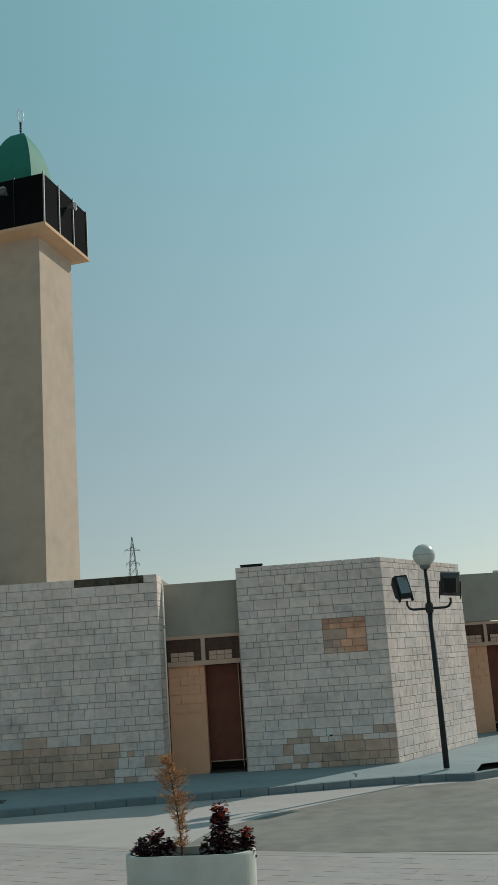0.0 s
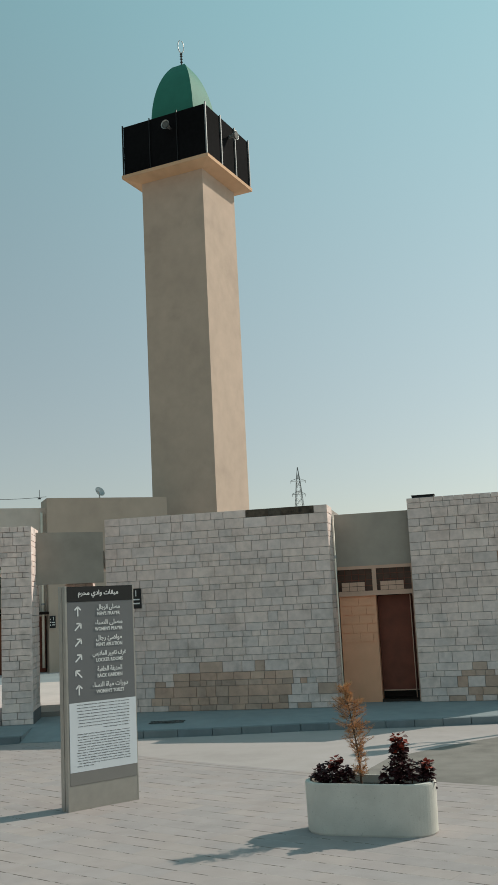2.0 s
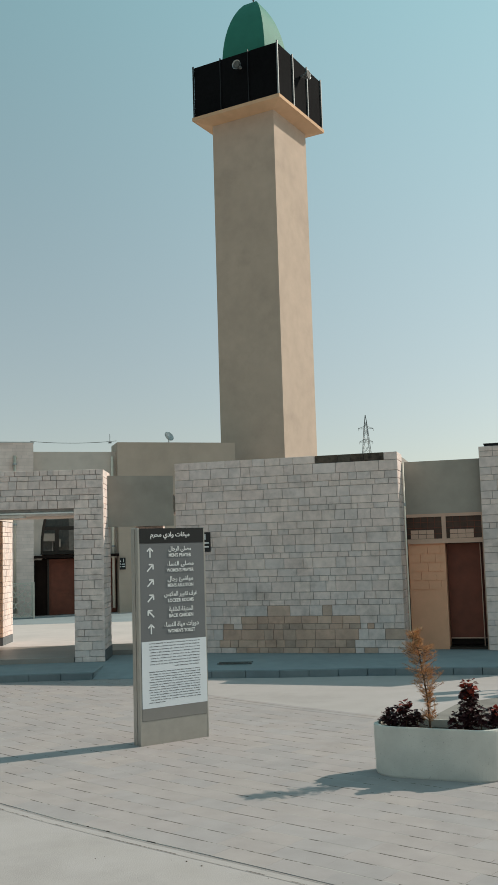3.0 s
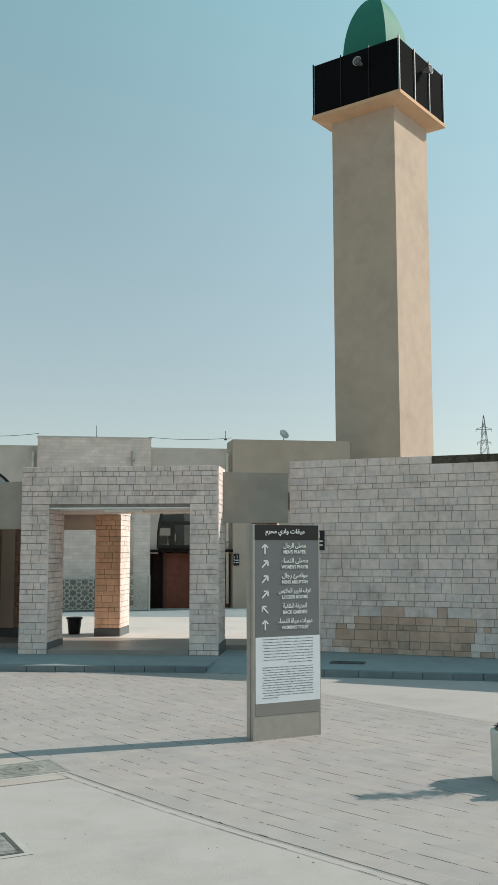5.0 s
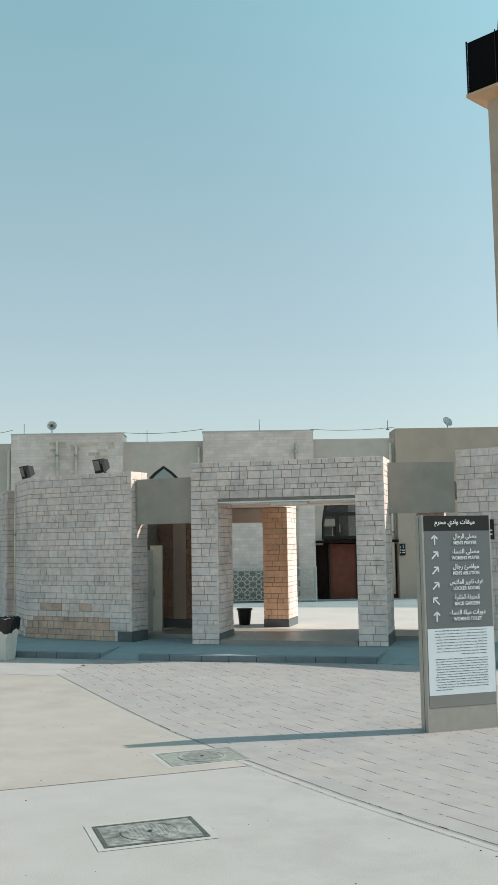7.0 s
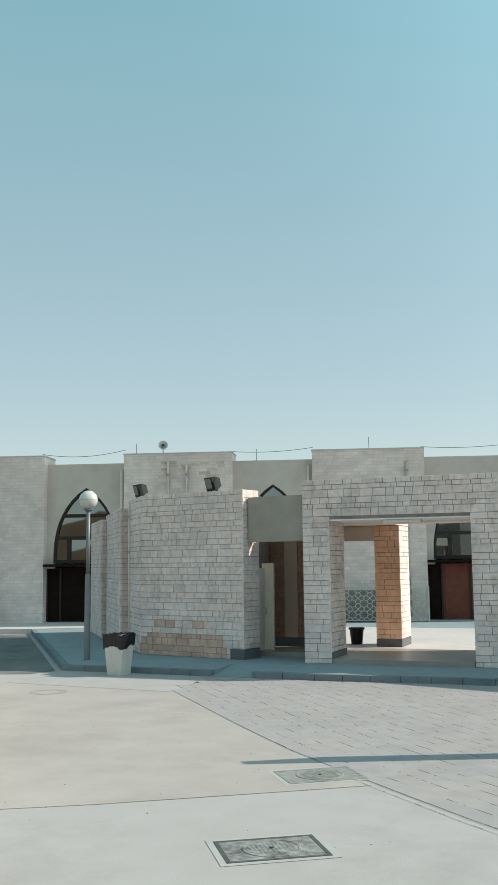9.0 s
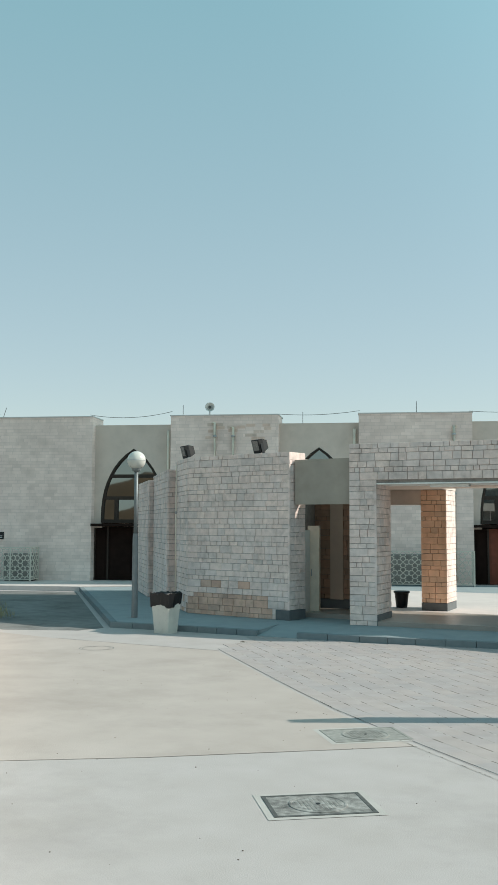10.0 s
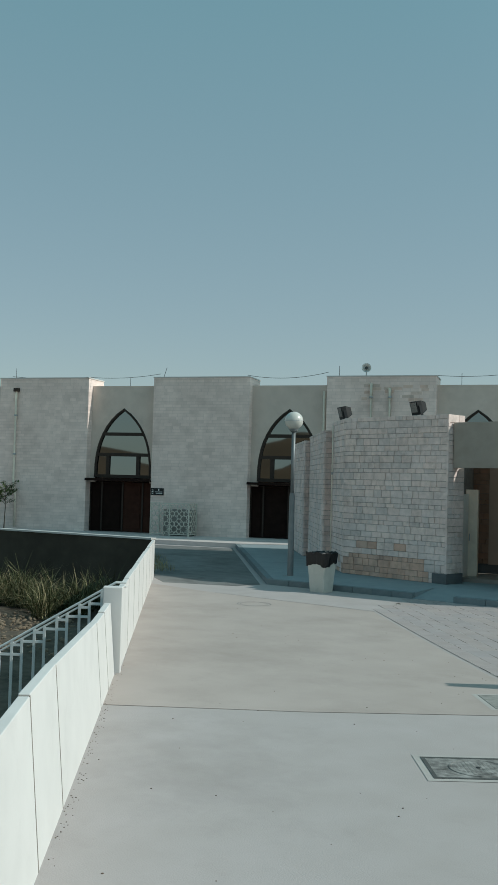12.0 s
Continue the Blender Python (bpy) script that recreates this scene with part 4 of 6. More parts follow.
# ---- doorways ----
def doorway(name, m, w, label):
    """A doorway under a lintel: cream frame, glazed transom with grilles, a tan wall and a red-brown leaf."""
    d = thing(name, m, label, "door", "outer doorways", "structure")
    boxpart("jamb", (0, 0.035, 0, 0.12, 0.15, 2.72), CREAM, d)
    boxpart("jamb", (w - 0.05, w - 0.01, 0, 0.12, 0.15, 2.72), CREAM, d)
    # Cream strip painted where light catches the red-brown leaf's edge.
    boxpart("lit_edge_strip", (w - 0.12, w - 0.105, 0.2, 0.29, 0.2, 2.14), CREAM, d, "pale strip standing for the lit edge of the leaf")
    boxpart("head", (0.05, w - 0.05, 0, 0.12, 2.66, 2.72), CREAM, d)
    boxpart("transom_bar", (0.05, w - 0.05, 0, 0.12, 2.15, 2.24), CREAM, d)
    boxpart("mullion", (w * 0.5 - 0.04, w * 0.5 + 0.04, 0.002, 0.118, 2.24, 2.66), CREAM, d)
    for a, b in ((0.05, w * 0.5 - 0.04), (w * 0.5 + 0.04, w - 0.05)):
        boxpart("pane", (a, b, 0.05, 0.06, 2.24, 2.66), DIMPANE, d)
        for i in range(1, 5):
            x = a + (b - a) * i / 5
            boxpart("grille_bar", (x - 0.004, x + 0.004, 0.03, 0.038, 2.24, 2.66), DOORRED, d)
        for z in (2.34, 2.45, 2.56):
            boxpart("grille_bar", (a, b, 0.031, 0.037, z - 0.004, z + 0.004), DOORRED, d)
        # Cream blocks before the pane imitate the lit wall beyond it.
        for i in range(3):
            q = a + 0.07 + 0.15 * i
            for z0, z1 in ((2.245, 2.325), (2.333, 2.41)):
                if q + 0.14 < b - 0.05:
                    boxpart("stacked_block", (q, q + 0.143, 0.012, 0.028, z0, z1), CREAM, d, "cream block standing for the lit wall seen through the glass")
    side = boxpart("side_wall", (0.05, w * 0.5, 0.06, 0.5, 0.1, 2.15), TANPANEL, d, "tan rendered wall with faint block joints")
    for r in range(5):
        z = 1.28 + r * 0.17
        xs = [0.06, 0.06 + (0.22 if r % 2 else 0.36), 0.06 + (0.5 if r % 2 else 0.6), w * 0.5]
        for a, b in zip(xs, xs[1:]):
            if b - a > 0.03:
                boxpart("facing_block", (a + 0.004, b - 0.004, 0.046, 0.062, z + 0.004, z + 0.162), TANPANEL, side)
    lf = boxpart("leaf", (w * 0.5 + 0.01, w - 0.06, 0.3, 0.35, 0.34, 2.14), DOORRED, d, "red-brown door leaf standing in shade")
    boxpart("kick_rail", (w * 0.5 + 0.01, w - 0.06, 0.285, 0.305, 0.33, 0.35), CREAM, lf)
    boxpart("threshold", (w * 0.5, w - 0.05, 0.03, 0.6, 0.1, 0.19), DARKFRAME, d)
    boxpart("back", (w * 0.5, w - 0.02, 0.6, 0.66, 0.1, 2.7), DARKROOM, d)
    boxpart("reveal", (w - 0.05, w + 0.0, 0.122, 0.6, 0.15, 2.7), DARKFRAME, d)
    return d


doorway("door_1", at(-1.91, 19.19, 0, -1.5), 1.51, "cream-framed doorway with a red-brown leaf and glazed transom")
doorway("door_2", at(4.67, 23.93, 0, 8), 1.36, "cream-framed doorway with a red-brown leaf and glazed transom")
wall_0 = solid("wall_0", [(5.75, 24.3), (6.35, 24.14), (6.45, 24.5), (5.86, 24.68)], 0.1, 3.92, "grey limestone block wall beyond the doorway")
bm = bmesh.new()
box(bm, -1.88, -0.2, 19.6, 21.6, 3.4, 3.6)
box(bm, 4.7, 5.85, 24.4, 26, 3.5, 3.7)
tagged(part("doorway_roof", bm, PLASTER), "flat roof over the doorways", "ceiling", kind="structure")
bm = bmesh.new()
box(bm, -1.88, -0.2, 21.4, 21.6, 0.1, 3.4)
box(bm, 4.6, 5.85, 25.7, 26.0, 0.1, 3.5)
tagged(part("doorway_back_wall", bm, PLASTER), "plain wall closing the doorways", "wall", kind="structure")

leaf_door = thing("open_door", at(-12.64, 16.66, 0, 110), "white panelled door leaf standing open in the passage", "door")
boxpart("leaf", (0.0, 0.73, 0.0, 0.045, 0.18, 2.0), HORNWHITE, leaf_door, bevel=0.004)
for z0, z1 in ((0.28, 0.98), (1.08, 1.9)):
    boxpart("panel", (0.1, 0.63, -0.012, 0.002, z0, z1), HORNWHITE, leaf_door, bevel=0.004)
boxpart("frame_post", (0.74, 0.84, -0.2, 0.06, 0.15, 2.1), PIPEM, leaf_door)
bm = bmesh.new()
tube(bm, [(0.66, -0.05, 1.0), (0.66, -0.05, 1.15)], 0.012, 8)
part("handle", bm, GALV, leaf_door)

# portico floor, one step above the pavement
# Floor colour changes at the shadow's edge: dark in shade, pale in sun.
bm = bmesh.new()
box(bm, OPEN0 + 0.015, OPEN1 - 0.015, 0.02, PDEEP + 0.1, 0.1, 0.24)
box(bm, -1.5, plen + 1.2, PDEEP + 0.1, 2.55, 0.1, 0.24)
tagged(part("portico_floor", bm, SHADEDFLOOR, m=pm), "smooth portico floor one step up, coloured dark for its shade", "floor", kind="structure")
bm = bmesh.new()
box(bm, -3.2, 8.0, 2.555, 10.5, 0.1, 0.158)
tagged(part("court_floor", bm, TERRACE, m=pm), "pale sunlit court floor behind the portico", "floor", kind="structure")

# ---- planter and its plants ----
plm = at(-0.70, 9.58, 0, -9)
def stadium(half, r, n=22):
    pts = []
    for cx, a0 in ((half, -90), (-half, 90)):
        for i in range(n + 1):
            a = radians(a0 + 180 * i / n)
            pts.append((cx + r * math.cos(a), r * math.sin(a)))
    return pts


bm = bmesh.new()
prof = [(0.592, 0.0), (0.606, 0.02), (0.616, 0.44), (0.611, 0.455), (0.6, 0.46), (0.57, 0.46), (0.563, 0.38)]
rings = []
for w, z in prof:
    r = 0.235 * w / 0.6
    rings.append([bm.verts.new((x, y, z)) for x, y in stadium(w - r, r)])
for r0, r1 in zip(rings, rings[1:]):
    for k in range(len(r0)):
        bm.faces.new((r0[k], r0[(k + 1) % len(r0)], r1[(k + 1) % len(r0)], r1[k]))
bm.faces.new(rings[0][::-1])
planter = thing("planter", plm, "oblong white precast concrete planter with rounded ends", "planter")
part("trough", bm, POTWHITE, planter, smooth=False)
bm = bmesh.new()
vs = [bm.verts.new((x, y, 0.39)) for x, y in stadium(0.36, 0.22)]
bm.faces.new(vs)
part("soil", bm, SOIL, planter, "dry brown soil")


def leaf_quad(bm, p, d, up_v, w, ln, bend=0.3):
    s = d.cross(up_v)
    s = s.normalized() * w if s.length > 1e-4 else Vector((w, 0, 0))
    tip = p + d * ln - up_v * bend * ln * 0.3
    mid = p + d * ln * 0.5
    v = [bm.verts.new(q) for q in (p, mid + s, tip, mid - s)]
    bm.faces.new(v)


def round_leaf(bm, p, d, up_v, w, ln):
    s = d.cross(up_v)
    s = s.normalized() * w if s.length > 1e-4 else Vector((w, 0, 0))
    v = [bm.verts.new(q) for q in (p, p + d * ln * 0.3 + s * 0.85, p + d * ln * 0.7 + s - up_v * ln * 0.08, p + d * ln - up_v * ln * 0.3, p + d * ln * 0.7 - s - up_v * ln * 0.08, p + d * ln * 0.3 - s * 0.85)]
    bm.faces.new(v[:4])
    bm.faces.new((v[0], v[3], v[4], v[5]))


def shrub(name, m, stems, label, seed):
    """A small dark-leaved shrub: short stems crowded with broad curled leaves, redder at the tips."""
    rnd = random.Random(seed)
    s = thing(name, m, label, "shrub", "planter shrubs")
    wood, dark, bright = bmesh.new(), bmesh.new(), bmesh.new()
    for x, y, h, r in stems:
        tube(wood, [(x, y, 0), (x + rnd.uniform(-0.02, 0.02), y, h * 0.9)], 0.007, 5, 0.003)
        n = int(140 * h / 0.3)
        for i in range(n):
            t = rnd.random() ** 0.8
            a = rnd.uniform(0, 2 * math.pi)
            el = rnd.uniform(-0.3, 0.9)
            d = Vector((math.cos(a) * math.cos(el), math.sin(a) * math.cos(el), math.sin(el)))
            p = Vector((x, y, h * t)) + d * rnd.uniform(0.0, r * (1.0 - 0.55 * t))
            round_leaf(bright if t > 0.84 and h > 0.22 and rnd.random() < 0.7 else dark, p, d, Vector((rnd.uniform(-0.5, 0.5), rnd.uniform(-0.5, 0.5), 1)), rnd.uniform(0.018, 0.03), rnd.uniform(0.04, 0.065))
    part("stems", wood, BARK, s)
    part("leaves", dark, LEAFRED, s, "dark purple-red leaves")
    part("top_leaves", bright, LEAFBRIGHT, s, "bright red young leaves")
    return s


shrub("shrub", plm @ Matrix.Translation((-0.36, 0, 0.39)), [(-0.08, 0, 0.16, 0.1), (0.0, 0.03, 0.2, 0.1), (0.06, -0.02, 0.25, 0.08), (0.15, 0.02, 0.15, 0.1), (-0.14, 0.02, 0.13, 0.08)], "low dark-red leafy shrub in the white planter", 3)
shrub("shrub", plm @ Matrix.Translation((0.3, 0, 0.39)), [(0.0, 0, 0.46, 0.11), (-0.02, 0.03, 0.4, 0.1), (0.1, 0.0, 0.2, 0.12), (-0.12, 0.0, 0.17, 0.1), (0.2, 0.02, 0.2, 0.08), (0.26, -0.02, 0.24, 0.05)], "taller dark-red leafy shrub with bright red tips", 9)

conifer = thing("dry_conifer", plm @ Matrix.Translation((-0.08, 0.02, 0.38)), "withered orange-brown young conifer in the white planter", "tree")
rnd = random.Random(11)
trunk, twig, needle = bmesh.new(), bmesh.new(), bmesh.new()
axis = [Vector((0.0, 0, 0)), Vector((-0.01, 0, 0.25)), Vector((-0.04, 0, 0.5)), Vector((-0.08, 0.01, 0.72)), Vector((-0.13, 0.01, 0.92))]
tube(trunk, axis, 0.012, 6, 0.003)
for i in range(150):
    t = rnd.uniform(0.05, 1.0) ** 0.8
    q = t * (len(axis) - 1)
    k = min(int(q), len(axis) - 2)
    p = axis[k].lerp(axis[k + 1], q - k)
    a = rnd.uniform(0, 2 * math.pi)
    ln = (0.15 if 0.35 < t < 0.85 else 0.075) * rnd.uniform(0.4, 1.2)
    e = p + Vector((math.cos(a) * ln, math.sin(a) * ln, ln * rnd.uniform(0.1, 0.9)))
    mid = p.lerp(e, 0.5) + Vector((0, 0, -0.01))
    tube(twig, [p, mid, e], 0.0025, 4, 0.001)
    for j in range(34):
        u = rnd.uniform(0.2, 1.0)
        c = p.lerp(e, u)
        d = ((e - p).normalized() + Vector((rnd.uniform(-1, 1), rnd.uniform(-1, 1), rnd.uniform(-0.6, 0.8)))).normalized()
        leaf_quad(needle, c, d, Vector((0.1, 0.2, 1)), 0.0024, rnd.uniform(0.025, 0.06))
part("trunk", trunk, BARK, conifer)
part("branching", twig, BARK, conifer)
part("needles", needle, DRYNEEDLE, conifer, "dry orange needles")


# ---- lamps ----
def globe(parent, z, r=0.2):
    bm = bmesh.new()
    bmesh.ops.create_uvsphere(bm, u_segments=28, v_segments=18, radius=r, matrix=Matrix.Translation((0, 0, z)))
    g = part("globe", bm, GLOBEM, parent, "cloudy opal glass globe", smooth=True)
    bm = bmesh.new()
    lathe(bm, [(r * 1.008, z - 0.008), (r * 1.014, z), (r * 1.008, z + 0.008)], 28)
    part("seam_ring", bm, GALV, g)
    bm = bmesh.new()
    lathe(bm, [(0.05, z - r - 0.05), (0.09, z - r - 0.02), (0.1, z - r + 0.02), (0.05, z - r + 0.03)], 16)
    part("collar", bm, POLE, parent)


def floodlight(parent, m, name="floodlight", w=0.3, h=0.4):
    """A square floodlight head: finned body, glazed front and a bracket; it looks along -y."""
    b = thing(name, m, "", "") if parent is None else new(name)
    if parent is not None:
        b.parent = parent
        b.matrix_basis = m
    bm = bmesh.new()
    vs = []
    for y, k in ((-0.06, 1.0), (0.05, 0.96), (0.19, 0.6)):
        vs.append([bm.verts.new((x * w / 2 * k, y, z * h / 2 * k)) for x, z in ((-1, -1), (1, -1), (1, 1), (-1, 1))])
    for r0, r1 in zip(vs, vs[1:]):
        for k in range(4):
            bm.faces.new((r0[k], r0[(k + 1) % 4], r1[(k + 1) % 4], r1[k]))
    bm.faces.new(vs[0][::-1])
    bm.faces.new(vs[-1])
    part("housing", bm, BLACK, b)
    boxpart("glass", (-w * 0.4, w * 0.4, -0.068, -0.061, -h * 0.3, h * 0.42), LENS, b, "pale lamp glass")
    boxpart("bracket", (-w * 0.56, -w * 0.5, -0.03, 0.03, -h * 0.62, 0.05), POLEDARK, b)
    boxpart("bracket", (w * 0.5, w * 0.56, -0.03, 0.03, -h * 0.62, 0.05), POLEDARK, b)
    return b


lamp = thing("street_lamp", at(3.01, 17.44, 0.15, -8), "dark pole lamp with an opal globe and two floodlights", "street lamp")
bm = bmesh.new()
tube(bm, [(0, 0, 0), (0, 0, 2.7)], 0.052, 12, 0.045)
tube(bm, [(0, 0, 2.7), (0, 0, 3.46)], 0.034, 12)
part("pole", bm, POLEDARK, lamp, smooth=True)
bm = bmesh.new()
lathe(bm, [(0.056, 2.62), (0.07, 2.66), (0.07, 2.76), (0.056, 2.8)], 14)
part("clamp", bm, POLEDARK, lamp)
bm = bmesh.new()
tube(bm, [(-0.38, 0, 2.86), (-0.38, 0, 2.78), (-0.34, 0, 2.72), (-0.28, 0, 2.7), (0.28, 0, 2.7), (0.34, 0, 2.72), (0.38, 0, 2.78), (0.38, 0, 2.86)], 0.022, 8)
part("cross_arm", bm, POLEDARK, lamp)
globe(lamp, 3.64)
floodlight(lamp, Matrix.Translation((-0.44, 0, 3.1)) @ Matrix.Rotation(radians(-5), 4, "Y") @ rz(35) @ Matrix.Rotation(radians(-12), 4, "X"), w=0.26, h=0.42)
floodlight(lamp, Matrix.Translation((0.4, 0, 3.1)) @ Matrix.Rotation(radians(6), 4, "Y") @ rz(178) @ Matrix.Rotation(radians(-12), 4, "X"), w=0.34, h=0.42)

lamp2 = thing("street_lamp", at(-15.47, 14.52, 0.12, 0), "grey two-stage pole lamp with an opal glass globe", "street lamp")
bm = bmesh.new()
tube(bm, [(0, 0, 0), (0, 0, 1.72), (0, 0, 1.8)], 0.068, 24, 0.05)
part("lower_pole", bm, POLE, lamp2)
bm = bmesh.new()
tube(bm, [(0, 0, 1.75), (0, 0, 3.22)], 0.042, 12)
part("upper_pole", bm, POLE, lamp2, smooth=True)
boxpart("base_plate", (-0.12, 0.12, -0.12, 0.12, 0.0, 0.012), POLE, lamp2)
globe(lamp2, 3.375)

# ---- litter bins ----
bin1 = thing("litter_bin", at(-13.72, 13.7, 0, 9) @ Matrix.Diagonal((0.88, 0.88, 1.2, 1)), "tapered white concrete litter bin with a black bag", "litter bin")
bm = bmesh.new()
rings = []
for w, z in ((0.185, 0.0), (0.19, 0.02), (0.25, 0.6), (0.25, 0.62), (0.215, 0.62), (0.2, 0.4)):
    rings.append([bm.verts.new((x * w, y * w, z)) for x, y in ((-1, -0.9), (-0.9, -1), (0.9, -1), (1, -0.9), (1, 0.9), (0.9, 1), (-0.9, 1), (-1, 0.9))])
for r0, r1 in zip(rings, rings[1:]):
    for k in range(8):
        bm.faces.new((r0[k], r0[(k + 1) % 8], r1[(k + 1) % 8], r1[k]))
bm.faces.new(rings[0][::-1])
part("body", bm, POTWHITE, bin1)
bm = bmesh.new()
rnd = random.Random(2)
n = 40
ringa, ringb, ringc = [], [], []
for k in range(n):
    a = 2 * math.pi * k / n
    sq = 1 / max(abs(math.cos(a)), abs(math.sin(a)))
    drop = 0.44 + 0.03 * math.sin(3 * a) + rnd.uniform(-0.015, 0.015)
    ringa.append(bm.verts.new((math.cos(a) * sq * 0.244 * (0.98 + rnd.uniform(0, 0.03)), math.sin(a) * sq * 0.244 * (0.98 + rnd.uniform(0, 0.03)), drop)))
    ringb.append(bm.verts.new((math.cos(a) * sq * 0.262, math.sin(a) * sq * 0.262, 0.64 + rnd.uniform(-0.01, 0.03))))
    ringc.append(bm.verts.new((math.cos(a) * sq * 0.2, math.sin(a) * sq * 0.2, 0.6 + rnd.uniform(-0.02, 0.06))))
for r0, r1 in ((ringa, ringb), (ringb, ringc)):
    for k in range(n):
        bm.faces.new((r0[k], r0[(k + 1) % n], r1[(k + 1) % n], r1[k]))
bm.faces.new(ringc)
part("bag", bm, PLASTICBAG, bin1, "crumpled black plastic bag")

bin2 = thing("litter_bin", at(-12.4, 20.38, 0.158, 20) @ Matrix.Scale(0.86, 4), "small round black plastic bin in the portico", "litter bin")
bm = bmesh.new()
lathe(bm, [(0.15, 0.0), (0.155, 0.02), (0.2, 0.42), (0.2, 0.43), (0.17, 0.43), (0.15, 0.1)], 20)
part("body", bm, BLACK, bin2, smooth=True)
bm = bmesh.new()
lathe(bm, [(0.205, 0.4), (0.225, 0.41), (0.225, 0.45), (0.2, 0.46)], 20)
part("rim", bm, BLACK, bin2)

# ---- manholes ----
def manhole(x, y, deg, w, d, label, worn, edge):
    mh = thing("manhole", at(x, y, 0, deg), label, "manhole")
    bm = bmesh.new()
    t = 0.032
    for q in ((-w / 2, w / 2, -d / 2, -d / 2 + t), (-w / 2, w / 2, d / 2 - t, d / 2), (-w / 2, -w / 2 + t, -d / 2 + t, d / 2 - t), (w / 2 - t, w / 2, -d / 2 + t, d / 2 - t)):
        box(bm, *q, -0.02, 0.007)
    part("frame", bm, edge, mh, "cast iron frame")
    boxpart("plate", (-w / 2 + t, w / 2 - t, -d / 2 + t, d / 2 - t, -0.02, 0.005), worn, mh)
    bm = bmesh.new()
    r = min(w, d) * 0.4
    lathe(bm, [(r, -0.02), (r, 0.009), (r - 0.006, 0.011), (r - 0.02, 0.011), (r - 0.024, 0.008), (0.02, 0.008)], 32)
    lid = part("cover", bm, worn, mh, "worn round iron cover")
    bm = bmesh.new()
    s = 0.032
    nn = int(r / s)
    for i in range(-nn, nn + 1):
        for j in range(-nn, nn + 1):
            if math.hypot(i, j) * s < r - 0.05:
                box(bm, i * s - 0.009, i * s + 0.009, j * s - 0.009, j * s + 0.009, 0.006, 0.0105)
    tagged(part("tread", bm, worn, lid), kind="stuff")
    bm = bmesh.new()
    lathe(bm, [(0.016, 0.004), (0.016, 0.0135), (0.01, 0.0135)], 12)
    part("keyhole", bm, BLACK, lid)
    mg = 0.055
    bm = bmesh.new()
    o = [(-w / 2 - mg, -d / 2 - mg), (w / 2 + mg, -d / 2 - mg), (w / 2 + mg, d / 2 + mg), (-w / 2 - mg, d / 2 + mg)]
    i_ = [(-w / 2, -d / 2), (w / 2, -d / 2), (w / 2, d / 2), (-w / 2, d / 2)]
    vo = [bm.verts.new((x0, y0, 0.0035)) for x0, y0 in o]
    vi = [bm.verts.new((x0, y0, 0.0035)) for x0, y0 in i_]
    for k in range(4):
        bm.faces.new((vo[k], vo[(k + 1) % 4], vi[(k + 1) % 4], vi[k]))
    part("bedding", bm, BEDDING, mh, "pale cement bedding")
    return mh


IRONWORN = mat("worn_iron", (0.29, 0.28, 0.265), 0.88, 0.0, var=0.4, scale=14, fine=90, bump=0.5, big=5)
BEDDING = mat("cement_bedding", (0.43, 0.40, 0.375), 0.92, var=0.06, scale=5, fine=80, bump=0.2)
manhole(-4.535, 6.04, 49.5, 0.78, 0.56, "square cast-iron manhole with a worn round cover", IRONWORN, IRON)
manhole(-5.62, 8.36, 52, 0.8, 0.6, "dusty square manhole with a round cover beside the paving", IRONDUST, IRONDUST)
bm = bmesh.new()
for r, w in ((0.3, 0.018), (0.24, 0.008)):
    ra = [bm.verts.new((-12.9 + (r - w) * math.cos(k * math.pi / 20), 11.2 + (r - w) * math.sin(k * math.pi / 20), 0.004)) for k in range(40)]
    rb = [bm.verts.new((-12.9 + r * math.cos(k * math.pi / 20), 11.2 + r * math.sin(k * math.pi / 20), 0.004)) for k in range(40)]
    for k in range(40):
        bm.faces.new((ra[k], ra[(k + 1) % 40], rb[(k + 1) % 40], rb[k]))
tagged(part("manhole", bm, IRONWORN), "thin round iron manhole rim flush with concrete", "manhole")

bm = bmesh.new()
for i in range(9):
    box(bm, -0.28 + i * 0.066, -0.245 + i * 0.066, -0.1, 0.1, 0.15, 0.162)
box(bm, -0.3, 0.31, -0.12, -0.1, 0.15, 0.164)
box(bm, -0.3, 0.31, 0.1, 0.12, 0.15, 0.164)
tagged(part("drain_grate", bm, IRON, m=at(-4.76, 16.98, 0, 8)), "dark slotted iron drain grate in the pavement", "drain")
bm = bmesh.new()
lathe(bm, [(0.018, 0.15), (0.018, 0.19), (0.045, 0.2), (0.045, 0.215), (0.015, 0.22)], 14)
tagged(part("ground_spike_light", bm, GALV, m=at(1.43, 17.1)), "small grey light stub on the pavement", "ground light")

# ---- roof and wall fittings ----
m1r = face_m(W1A, W1B)[0]
hatch = thing("roof_box", m1r @ Matrix.Translation((0.1, 0.06, 3.94)), "flat black box lying on the stone parapet", "box")
boxpart("case", (0, 0.42, 0, 0.2, 0, 0.05), BLACK, hatch, bevel=0.01)
boxpart("lid", (-0.01, 0.43, -0.01, 0.21, 0.05, 0.065), BLACK, hatch)
